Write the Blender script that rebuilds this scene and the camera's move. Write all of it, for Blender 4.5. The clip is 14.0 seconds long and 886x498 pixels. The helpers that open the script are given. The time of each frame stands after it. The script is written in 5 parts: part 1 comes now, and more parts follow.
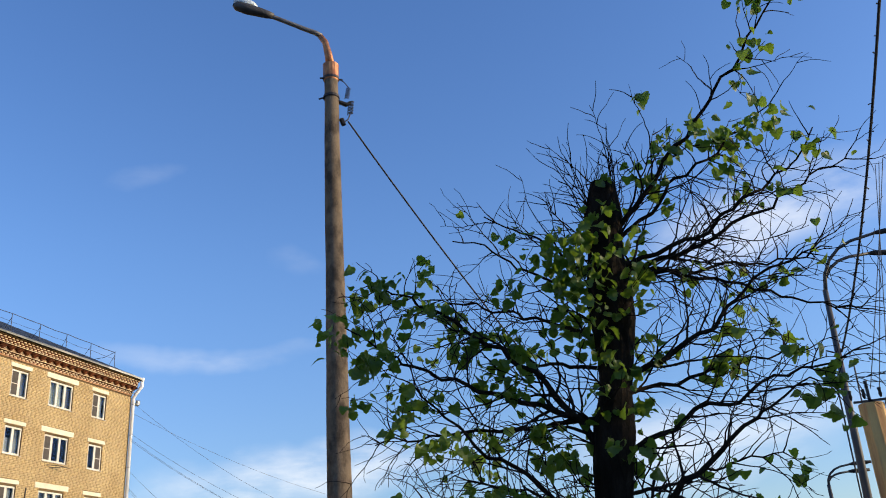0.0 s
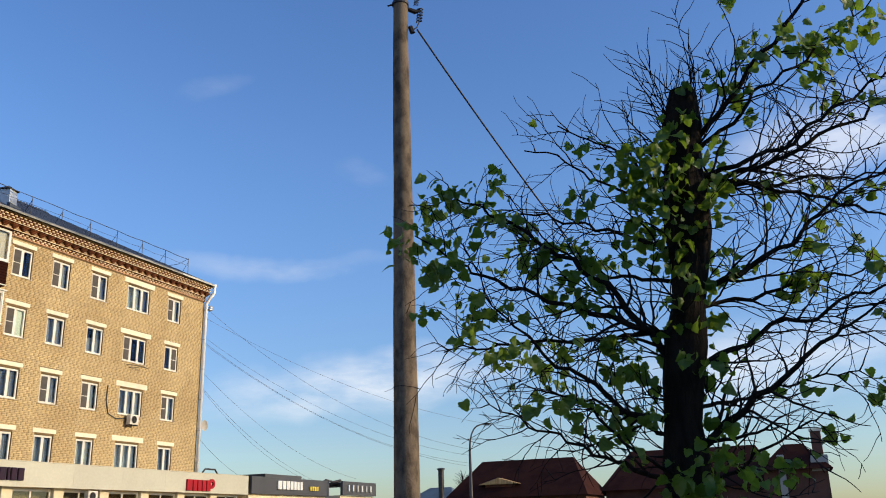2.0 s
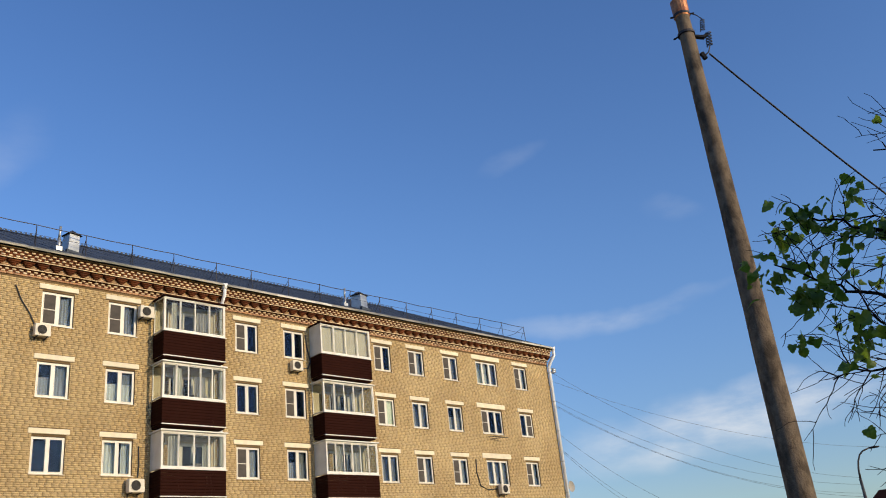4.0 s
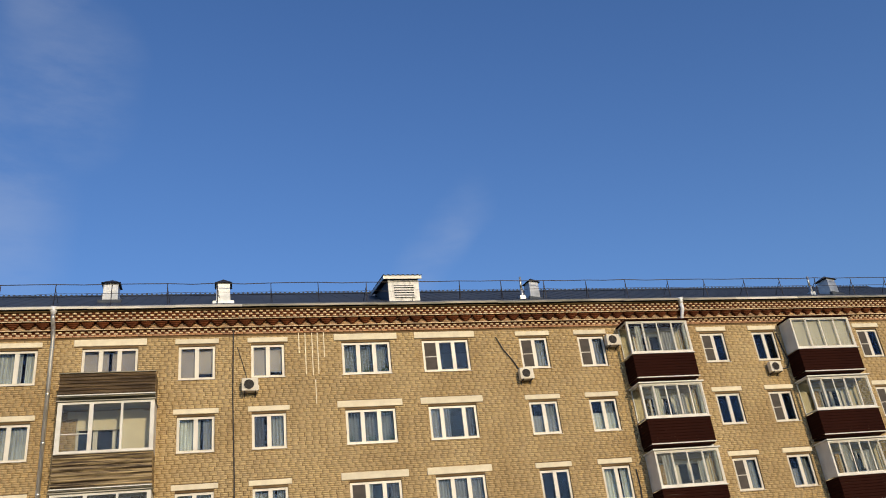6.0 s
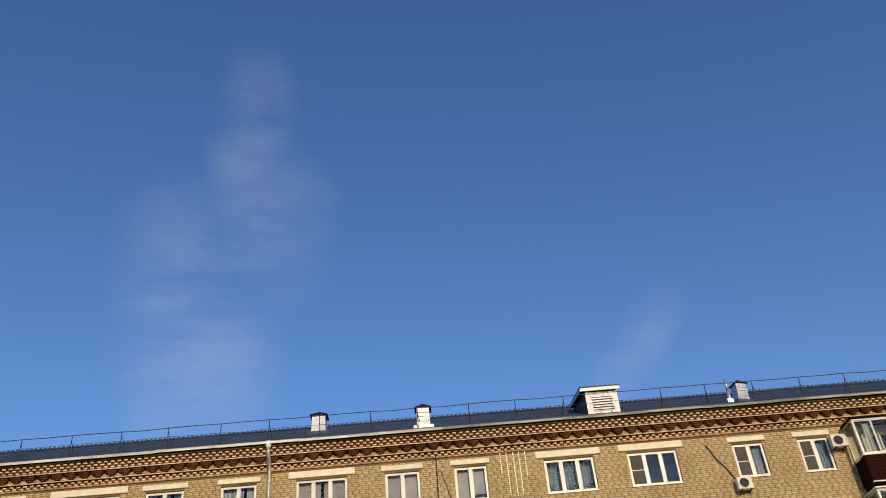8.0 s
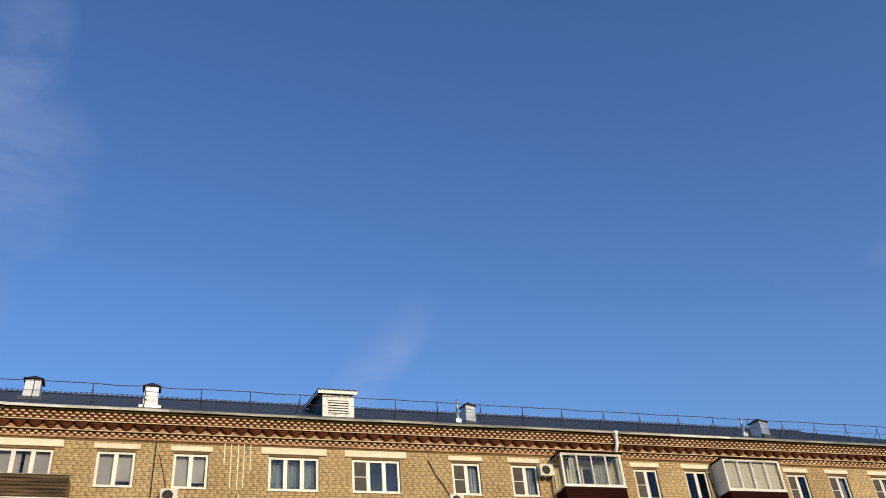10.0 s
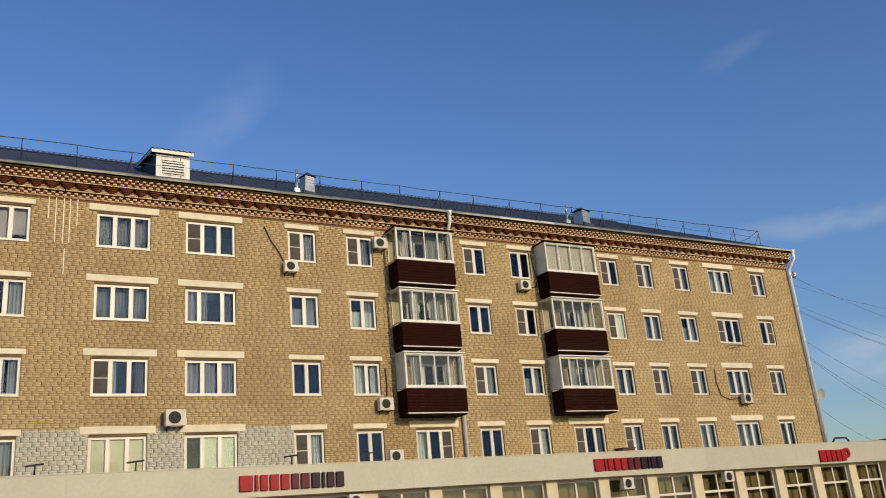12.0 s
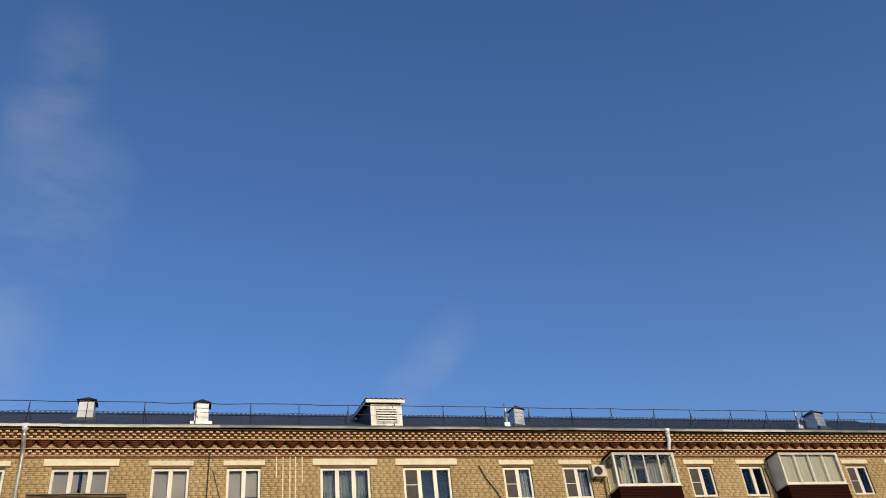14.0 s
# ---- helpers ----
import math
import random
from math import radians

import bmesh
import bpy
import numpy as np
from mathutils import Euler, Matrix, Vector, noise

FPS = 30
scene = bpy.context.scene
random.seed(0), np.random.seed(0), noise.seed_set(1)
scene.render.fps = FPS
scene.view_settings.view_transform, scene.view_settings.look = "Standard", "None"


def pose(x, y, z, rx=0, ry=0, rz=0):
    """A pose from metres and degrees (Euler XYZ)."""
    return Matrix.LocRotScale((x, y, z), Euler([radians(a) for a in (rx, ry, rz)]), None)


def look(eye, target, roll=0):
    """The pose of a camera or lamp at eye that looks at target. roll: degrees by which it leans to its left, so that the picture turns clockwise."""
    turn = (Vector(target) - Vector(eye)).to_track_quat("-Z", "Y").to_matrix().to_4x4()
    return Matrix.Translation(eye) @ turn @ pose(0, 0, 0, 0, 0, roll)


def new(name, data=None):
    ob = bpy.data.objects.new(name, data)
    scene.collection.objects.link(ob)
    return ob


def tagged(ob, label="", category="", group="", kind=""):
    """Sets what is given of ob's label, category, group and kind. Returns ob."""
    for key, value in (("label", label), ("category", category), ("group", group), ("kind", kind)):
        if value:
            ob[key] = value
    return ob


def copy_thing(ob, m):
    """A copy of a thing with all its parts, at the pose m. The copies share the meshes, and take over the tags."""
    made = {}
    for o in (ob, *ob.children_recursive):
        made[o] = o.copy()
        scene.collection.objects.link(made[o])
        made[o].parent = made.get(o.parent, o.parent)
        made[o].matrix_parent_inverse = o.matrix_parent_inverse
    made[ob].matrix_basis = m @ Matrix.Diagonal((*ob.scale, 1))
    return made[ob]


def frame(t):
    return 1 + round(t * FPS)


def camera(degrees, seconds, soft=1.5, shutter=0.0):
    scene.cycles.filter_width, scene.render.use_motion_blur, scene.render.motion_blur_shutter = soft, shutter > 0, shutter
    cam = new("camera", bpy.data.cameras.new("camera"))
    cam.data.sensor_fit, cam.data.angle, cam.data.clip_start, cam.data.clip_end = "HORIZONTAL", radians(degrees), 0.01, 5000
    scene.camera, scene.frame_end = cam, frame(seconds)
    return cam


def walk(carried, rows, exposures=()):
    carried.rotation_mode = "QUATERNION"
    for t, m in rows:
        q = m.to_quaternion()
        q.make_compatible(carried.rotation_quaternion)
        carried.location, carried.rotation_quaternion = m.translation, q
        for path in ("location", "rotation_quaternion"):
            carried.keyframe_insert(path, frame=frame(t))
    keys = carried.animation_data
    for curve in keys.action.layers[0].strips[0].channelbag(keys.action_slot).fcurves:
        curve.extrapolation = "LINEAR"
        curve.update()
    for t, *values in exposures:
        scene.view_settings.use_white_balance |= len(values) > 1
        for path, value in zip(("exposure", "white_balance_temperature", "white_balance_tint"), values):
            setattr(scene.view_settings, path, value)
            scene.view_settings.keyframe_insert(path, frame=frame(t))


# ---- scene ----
cam = camera(53.9, 14.0, soft=1.0)
PATH = [
    (0, (-34.083, -32.873, 1.628), (-32.325, -32.328, 2.41), -4.2),
    (0.5, (-34.053, -32.852, 1.621), (-32.271, -32.268, 2.317), -1.7),
    (1, (-34.048, -32.836, 1.623), (-32.255, -32.261, 2.298), -1.3),
    (1.5, (-34.048, -32.832, 1.623), (-32.256, -32.226, 2.271), -1.2),
    (2, (-34.056, -32.83, 1.619), (-32.289, -32.114, 2.223), -1.6),
    (2.2, (-34.067, -32.829, 1.618), (-32.322, -32.058, 2.22), -2.2),
    (4.3, (-34.269, -32.756, 1.639), (-33.011, -31.401, 2.403), -6.6),
    (4.5, (-34.282, -32.755, 1.64), (-33.08, -31.348, 2.398), -6.9),
    (5, (-34.3, -32.771, 1.639), (-33.358, -31.204, 2.449), -8.1),
    (5.5, (-34.309, -32.799, 1.638), (-33.672, -31.126, 2.529), -8.3),
    (6, (-34.312, -32.836, 1.638), (-33.841, -31.112, 2.536), -7.0),
    (6.5, (-34.31, -32.879, 1.638), (-33.985, -31.134, 2.558), -5.5),
    (7, (-34.305, -32.921, 1.638), (-34.199, -31.203, 2.656), -5.5),
    (7.2, (-34.3, -32.93, 1.638), (-34.276, -31.236, 2.7), -5.7),
    (9.3, (-34.231, -32.946, 1.660), (-33.9396, -31.3594, 2.8423), -5.16),
    (9.5, (-34.225, -32.944, 1.661), (-33.8645, -31.3660, 2.8358), -5.29),
    (10, (-34.213, -32.931, 1.663), (-33.6356, -31.3754, 2.7795), -5.51),
    (10.5, (-34.205, -32.911, 1.665), (-33.3927, -31.3355, 2.5913), -5.83),
    (10.6, (-34.204, -32.906, 1.666), (-33.3532, -31.3240, 2.5455), -5.79),
    (11, (-34.206, -32.885, 1.667), (-33.2757, -31.2757, 2.4049), -5.61),
    (11.5, (-34.222, -32.866, 1.668), (-33.2815, -31.2241, 2.3159), -5.28),
    (12, (-34.246, -32.857, 1.668), (-33.2899, -31.2170, 2.2977), -5.25),
    (12.5, (-34.251, -32.847, 1.672), (-33.2605, -31.2425, 2.3385), -5.25),
    (13, (-34.258, -32.841, 1.675), (-33.2557, -31.2639, 2.3879), -4.95),
    (13.5, (-34.272, -32.834, 1.677), (-33.3502, -31.2524, 2.4824), -4.87),
    (13.7, (-34.279, -32.831, 1.677), (-33.4576, -31.2359, 2.5615), -5.17),
    (13.9, (-34.287, -32.826, 1.677), (-33.6862, -31.2328, 2.7264), -6.37),
    (14, (-34.290, -32.824, 1.677), (-33.7967, -31.2531, 2.8122), -6.67),
]
EXPOSURES = [(0.0, 0.38), (2.2, 0.27), (4.3, -0.02), (6.0, -0.22), (7.0, -0.22), (9.5, -0.12), (10.0, -0.02), (10.2, 0.0), (10.6, -0.10), (11.0, -0.18), (12.0, -0.29), (13.0, -0.23), (14.0, -0.25)]
walk(cam, [(t, look(eye, target, roll)) for t, eye, target, roll in PATH], EXPOSURES)

# ---- world, sun and sky ----
SUN_AZ, SUN_EL = radians(-76.0), radians(17.5)
sun_dir = Vector((math.cos(SUN_AZ) * math.cos(SUN_EL), math.sin(SUN_AZ) * math.cos(SUN_EL), math.sin(SUN_EL)))
sun = new("sun", bpy.data.lights.new("sun", "SUN"))
sun.data.energy, sun.data.angle, sun.data.color = 3.0, radians(0.53), (1.0, 0.80, 0.53)
sun.matrix_world = look(sun_dir * 300, (0, 0, 0))


class Tree:
    """A small wrapper to write node trees in short lines."""

    def __init__(self, tree):
        self.tree = tree
        tree.nodes.clear()

    def node(self, kind):
        return self.tree.nodes.new(kind)

    def put(self, n, **inputs):
        for key, value in inputs.items():
            key = key.replace("_", " ")
            sock = n.inputs[int(key[1:])] if key[0] == "i" and key[1:].isdigit() else n.inputs[key]
            if isinstance(value, bpy.types.NodeSocket):
                self.tree.links.new(value, sock)
            else:
                sock.default_value = value
        return n

    def math(self, op, a, b=0.0, c=None, clamp=False):
        n = self.node("ShaderNodeMath")
        n.operation, n.use_clamp = op, clamp
        self.put(n, i0=a, i1=b)
        if c is not None:
            self.put(n, i2=c)
        return n.outputs[0]

    def mix(self, fac, a, b, blend="MIX"):
        n = self.node("ShaderNodeMix")
        n.data_type, n.blend_type = "RGBA", blend
        self.put(n, i0=fac, i6=a, i7=b)
        return n.outputs[2]

    def noise(self, vector, scale, detail=3.0, rough=0.55):
        n = self.node("ShaderNodeTexNoise")
        self.put(n, Vector=vector, Scale=scale, Detail=detail, Roughness=rough)
        return n.outputs[0]

    def ramp(self, value, lo, hi):
        n = self.node("ShaderNodeMapRange")
        n.interpolation_type = "SMOOTHSTEP"
        self.put(n, i0=value, i1=lo, i2=hi)
        return n.outputs[0]


world = bpy.data.worlds.new("world")
scene.world = world
world.use_nodes = True
w = Tree(world.node_tree)
sky = w.node("ShaderNodeTexSky")
sky.sky_type, sky.sun_disc, sky.sun_elevation, sky.sun_rotation = "NISHITA", False, SUN_EL, radians(170.0)
sky.air_density, sky.dust_density, sky.ozone_density = 1.0, 0.6, 2.2
way = w.node("ShaderNodeTexCoord").outputs["Generated"]
# thin cloud wisps: (direction, half width, half height, lean in degrees, density)
CLOUDS = [((0.880, 0.445, 0.160), 0.22, 0.040, 6, 1.0), ((0.80, 0.528, 0.283), 0.17, 0.018, 3, 0.30),
          ((0.918, -0.10, 0.376), 0.18, 0.055, 8, 0.75), ((-0.17, 0.70, 0.69), 0.06, 0.10, -12, 0.18),
          ((-0.17, 0.775, 0.605), 0.09, 0.13, -10, 0.15), ((-0.25, 0.82, 0.50), 0.11, 0.20, 15, 0.18),
          ((0.233, 0.862, 0.450), 0.040, 0.11, -40, 0.13), ((0.701, 0.551, 0.453), 0.045, 0.016, 15, 0.11),
          ((0.821, 0.428, 0.378), 0.045, 0.016, 0, 0.13), ((0.978, 0.03, 0.17), 0.20, 0.05, 4, 0.7)]
total = None
wisp = w.node("ShaderNodeMapping")
w.put(wisp, Vector=way, Scale=(1.0, 1.0, 3.2))
fine = w.noise(wisp.outputs[0], 7.0, 7.0, 0.6)
warp = w.node("ShaderNodeVectorMath")
warp.operation = "MULTIPLY_ADD"
cell = w.node("ShaderNodeTexNoise")
w.put(cell, Vector=way, Scale=6.0, Detail=4.0)
w.put(warp, i0=cell.outputs[1], i1=(0.10, 0.10, 0.10), i2=way)
for d, half_w, half_h, lean, density in CLOUDS:
    d = Vector(d).normalized()
    side = d.cross(Vector((0, 0, 1))).normalized()
    up = side.cross(d)
    a = math.cos(radians(lean)) * side + math.sin(radians(lean)) * up
    b = -math.sin(radians(lean)) * side + math.cos(radians(lean)) * up
    parts = []
    for axis, size in ((a, half_w), (b, half_h)):
        dot = w.node("ShaderNodeVectorMath")
        dot.operation = "DOT_PRODUCT"
        w.put(dot, i0=warp.outputs[0], i1=axis / size)
        off = w.math("SUBTRACT", dot.outputs["Value"], (d + Vector((0.05, 0.05, 0.05))).dot(axis) / size)
        parts.append(w.math("MULTIPLY", off, off))
    near = w.math("POWER", w.math("SUBTRACT", 1.0, w.math("ADD", *parts), clamp=True), 1.4)
    one = w.math("MULTIPLY", near, density)
    total = one if total is None else w.math("MAXIMUM", total, one)
cloud = w.math("MULTIPLY", total, w.ramp(fine, 0.22, 0.75), clamp=True)
deep = w.node("ShaderNodeHueSaturation")
w.put(deep, Hue=0.513, Saturation=1.22, Value=1.62, Color=sky.outputs[0])
height = w.node("ShaderNodeSeparateXYZ")
w.put(height, Vector=way)
haze = w.mix(w.ramp(height.outputs[2], -0.05, 0.42), (0.54, 0.57, 0.67, 1), (1, 1, 1, 1))
calm = w.mix(1.0, deep.outputs[0], haze, "MULTIPLY")
lit = w.mix(cloud, calm, (6.8, 7.0, 7.3, 1))
back = w.node("ShaderNodeBackground")
w.put(back, Color=lit, Strength=0.115)
w.put(w.node("ShaderNodeOutputWorld"), Surface=back.outputs[0])


# ---- materials ----
def surface(name, color, second=None, rough=0.7, metal=0.0, scale=3.0, grain=60.0, relief=0.15, island=0.0, each=0.0, stretch=(1, 1, 1), spread=(0.35, 0.68), gloss=0.5):
    """A procedural surface: two colours mixed by broad stains, fine grain in tone and relief, and a shift of tone from piece to piece."""
    m = bpy.data.materials.new(name)
    m.use_nodes = True
    t = Tree(m.node_tree)
    at = t.node("ShaderNodeTexCoord").outputs["Object"]
    squeeze = t.node("ShaderNodeMapping")
    t.put(squeeze, Vector=at, Scale=stretch)
    at = squeeze.outputs[0]
    second = second or tuple(c * 0.72 for c in color)
    broad = t.ramp(t.noise(at, scale, 5.0, 0.6), *spread)
    tone = t.mix(broad, (*color, 1), (*second, 1))
    small = t.noise(at, grain, 4.0, 0.65)
    tone = t.mix(0.45, tone, t.mix(small, (0.25, 0.25, 0.25, 1), (1, 1, 1, 1)), "SOFT_LIGHT")
    for amount, socket in ((island, t.node("ShaderNodeNewGeometry").outputs["Random Per Island"]), (each, t.node("ShaderNodeObjectInfo").outputs["Random"])):
        if amount:
            shade = t.math("MULTIPLY_ADD", socket, amount, 1.0 - amount * 0.5)
            grey = t.node("ShaderNodeCombineColor")
            t.put(grey, Red=shade, Green=shade, Blue=t.math("MULTIPLY_ADD", shade, 0.8, 0.2))
            tone = t.mix(1.0, tone, grey.outputs[0], "MULTIPLY")
    bump = t.node("ShaderNodeBump")
    t.put(bump, Height=small, Strength=relief, Distance=0.02)
    p = t.node("ShaderNodeBsdfPrincipled")
    t.put(p, Base_Color=tone, Metallic=metal, Roughness=t.math("MULTIPLY_ADD", small, 0.2, rough - 0.1, clamp=True), Normal=bump.outputs[0], Specular_IOR_Level=gloss)
    t.put(t.node("ShaderNodeOutputMaterial"), Surface=p.outputs[0])
    return m


def glass(name, tint, base=0.05, gloss_tint=(0.95, 0.97, 1.0)):
    m = bpy.data.materials.new(name)
    m.use_nodes = True
    t = Tree(m.node_tree)
    clear, gloss, both = t.node("ShaderNodeBsdfTransparent"), t.node("ShaderNodeBsdfGlossy"), t.node("ShaderNodeMixShader")
    at = t.node("ShaderNodeTexCoord").outputs["Object"]
    bump = t.node("ShaderNodeBump")
    t.put(bump, Height=t.noise(at, 1.3, 1.0), Strength=0.04, Distance=0.02)
    t.put(clear, Color=(*tint, 1))
    t.put(gloss, Color=(*gloss_tint, 1), Roughness=0.02, Normal=bump.outputs[0])
    f = t.node("ShaderNodeLayerWeight")
    edge = t.math("POWER", f.outputs["Facing"], 4.0)
    t.put(both, i0=t.math("MULTIPLY_ADD", edge, 0.75, base, clamp=True), i1=clear.outputs[0], i2=gloss.outputs[0])
    t.put(t.node("ShaderNodeOutputMaterial"), Surface=both.outputs[0])
    return m


def leafy(name, color, second, through_color):
    m = bpy.data.materials.new(name)
    m.use_nodes = True
    t = Tree(m.node_tree)
    at = t.node("ShaderNodeTexCoord").outputs["Object"]
    pick = t.math("MULTIPLY_ADD", t.node("ShaderNodeNewGeometry").outputs["Random Per Island"], 0.6,
                  t.math("MULTIPLY", t.node("ShaderNodeObjectInfo").outputs["Random"], 0.4))
    tone = t.mix(pick, (*color, 1), (*second, 1))
    tone = t.mix(0.35, tone, t.mix(t.noise(at, 40.0), (0.2, 0.2, 0.2, 1), (1, 1, 1, 1)), "SOFT_LIGHT")
    p, thin, both = t.node("ShaderNodeBsdfPrincipled"), t.node("ShaderNodeBsdfTranslucent"), t.node("ShaderNodeMixShader")
    t.put(p, Base_Color=tone, Roughness=0.5)
    t.put(thin, Color=(*through_color, 1))
    t.put(both, i0=0.4, i1=p.outputs[0], i2=thin.outputs[0])
    t.put(t.node("ShaderNodeOutputMaterial"), Surface=both.outputs[0])
    return m


BRICK = surface("yellow_brick", (0.60, 0.435, 0.215), (0.48, 0.335, 0.158), 0.85, scale=0.30, grain=45, relief=0.25, island=0.15, each=0.15, gloss=0.2)
BRICK_GREY = surface("grey_painted_brick", (0.60, 0.57, 0.45), (0.50, 0.47, 0.365), 0.8, scale=0.8, grain=45, relief=0.2, island=0.1, gloss=0.2)
BRICK_RED = surface("orange_brick", (0.125, 0.038, 0.014), (0.085, 0.026, 0.011), 0.85, scale=0.5, grain=45, relief=0.25, island=0.4, each=0.4, gloss=0.2)
BRICK_PALE = surface("pale_brick", (0.82, 0.64, 0.41), (0.66, 0.48, 0.28), 0.85, scale=0.5, grain=45, relief=0.25, island=0.3, gloss=0.2)
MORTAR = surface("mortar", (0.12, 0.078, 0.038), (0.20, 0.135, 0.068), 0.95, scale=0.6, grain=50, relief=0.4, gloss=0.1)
LINTEL = surface("limewashed_concrete", (0.90, 0.80, 0.57), (0.76, 0.66, 0.46), 0.8, scale=1.5, grain=40, relief=0.2, each=0.12)
PVC = surface("white_plastic", (0.78, 0.73, 0.62), (0.68, 0.63, 0.53), 0.4, scale=1.0, grain=20, relief=0.03, each=0.12)
SILL = surface("sill_tin", (0.55, 0.52, 0.45), (0.35, 0.30, 0.24), 0.5, 0.4, scale=2.0)
# the blue gloss colour stands in for blue sky mirrored in the panes
GLASS = glass("window_glass", (0.72, 0.77, 0.78), 0.028, (0.42, 0.62, 1.0))
GLASS_CLEAR = glass("balcony_glass", (0.80, 0.82, 0.80), 0.025)
GLASS_THIN = glass("single_glass", (0.84, 0.88, 0.82), 0.03)
GLASS_SHOP = glass("shop_glass", (0.50, 0.50, 0.42), 0.06)
NET = surface("insect_net", (0.085, 0.072, 0.060), (0.06, 0.052, 0.045), 0.9, scale=3, grain=200)
CURTAIN = surface("white_curtain", (0.74, 0.73, 0.67), (0.34, 0.34, 0.33), 0.9, scale=2.2, grain=20, stretch=(4, 4, 0.35), relief=0.1, each=0.8)
CURTAIN_GREY = surface("grey_net_curtain", (0.36, 0.36, 0.34), (0.17, 0.18, 0.18), 0.9, scale=6.0, grain=25, stretch=(2, 2, 0.9), each=0.4)
CURTAIN_DARK = surface("patterned_curtain", (0.20, 0.18, 0.16), (0.09, 0.10, 0.115), 0.9, scale=5.0, grain=30, stretch=(4, 4, 0.5), each=0.5)
BLIND = surface("beige_blind", (0.74, 0.60, 0.50), (0.58, 0.47, 0.39), 0.9, scale=2, grain=60, each=0.4)
# for the balcony blinds, and for a panel that imitates a bright reflection
BLIND_PALE = surface("pale_blind_and_reflection", (0.74, 0.68, 0.54), (0.60, 0.55, 0.44), 0.9, scale=3, grain=60, stretch=(5, 1, 0.4))
# near-black holds the dimness indoors, not a colour of the plaster
ROOM = surface("room_darkness", (0.026, 0.026, 0.028), (0.018, 0.018, 0.02), 0.9, scale=0.8)
PLANT = leafy("pot_plant", (0.03, 0.07, 0.02), (0.05, 0.10, 0.03), (0.06, 0.12, 0.02))
ROOF = surface("dark_blue_roof_metal", (0.040, 0.050, 0.066), (0.056, 0.066, 0.082), 0.65, 0.1, scale=0.6, grain=10, relief=0.05, gloss=0.3)
WHITEWASH = surface("patchy_whitewash", (0.84, 0.82, 0.75), (0.44, 0.44, 0.42), 0.6, 0.05, scale=3.0, grain=20, relief=0.15, spread=(0.45, 0.75))
BRICK_CREAM = surface("cream_brick", (0.60, 0.41, 0.25), (0.46, 0.29, 0.165), 0.85, scale=0.9, grain=45, relief=0.25, island=0.5, gloss=0.2)
BLIND_MINT = surface("pale_roller_blind", (0.76, 0.78, 0.68), (0.66, 0.70, 0.62), 0.9, scale=2, grain=60, each=0.2)
BRICK_PINK = surface("pinkish_brick", (0.56, 0.32, 0.175), (0.44, 0.23, 0.12), 0.85, scale=0.5, grain=45, relief=0.25, island=0.35, gloss=0.2)
ROOF_EDGE = surface("weathered_zinc", (0.40, 0.36, 0.27), (0.13, 0.13, 0.10), 0.5, 0.3, scale=1.2, grain=12, stretch=(0.5, 3, 3), relief=0.15)
TIN = surface("galvanised_tin", (0.52, 0.53, 0.52), (0.34, 0.36, 0.37), 0.42, 0.6, scale=2.0, grain=12, relief=0.1)
TIN_BRIGHT = surface("downpipe_tin", (0.92, 0.93, 0.93), (0.82, 0.82, 0.80), 0.45, 0.08, scale=3.0, grain=12, stretch=(3, 3, 0.4))
IRON = surface("dark_iron", (0.03, 0.03, 0.035), (0.06, 0.05, 0.045), 0.6, 0.5, scale=6)
SIDING = surface("brown_siding", (0.026, 0.0075, 0.0045), (0.020, 0.006, 0.004), 0.8, scale=1.0, grain=30, stretch=(0.4, 1, 4), relief=0.06, gloss=0.04)
CORRUGATED = surface("weathered_corrugated_sheet", (0.17, 0.115, 0.06), (0.055, 0.035, 0.02), 0.45, 0.45, scale=2.6, grain=14, stretch=(0.30, 1, 4.0), relief=0.25)
CORRUGATED_PALE = surface("faded_corrugated_sheet", (0.40, 0.29, 0.14), (0.05, 0.033, 0.018), 0.42, 0.5, scale=3.2, grain=14, stretch=(0.20, 1, 5.0), relief=0.3, spread=(0.42, 0.6))
FRAME_OLD = surface("white_balcony_frame", (0.78, 0.75, 0.66), (0.66, 0.62, 0.53), 0.5, scale=2, grain=20)
AC_CASE = surface("air_conditioner_case", (0.74, 0.68, 0.56), (0.62, 0.56, 0.45), 0.5, scale=3, grain=30, each=0.2)
BLACK = surface("black_plastic", (0.018, 0.017, 0.016), (0.028, 0.026, 0.024), 0.6, scale=8, gloss=0.2)
FASCIA = surface("cream_fascia_panel", (0.515, 0.485, 0.365), (0.475, 0.445, 0.335), 0.5, scale=0.5, grain=8, relief=0.03, each=0.06)
FASCIA_DARK = surface("graphite_fascia_panel", (0.060, 0.058, 0.060), (0.045, 0.044, 0.046), 0.5, scale=0.5, grain=8, relief=0.03)
RENDER = surface("cream_render", (0.70, 0.60, 0.40), (0.62, 0.52, 0.34), 0.8, scale=1.0, grain=40, relief=0.2)
RED = surface("red_acrylic", (0.36, 0.008, 0.014), (0.30, 0.008, 0.014), 0.45, scale=3, gloss=0.2)
WINE = surface("wine_acrylic", (0.11, 0.006, 0.020), (0.09, 0.006, 0.02), 0.45, scale=3, gloss=0.2)
PLUM = surface("plum_acrylic", (0.022, 0.005, 0.018), (0.018, 0.005, 0.016), 0.45, scale=3, gloss=0.2)
WHITE = surface("white_acrylic", (0.75, 0.73, 0.66), (0.66, 0.64, 0.58), 0.4, scale=3)
YELLOW = surface("yellow_acrylic", (0.70, 0.50, 0.05), (0.62, 0.44, 0.05), 0.4, scale=3)
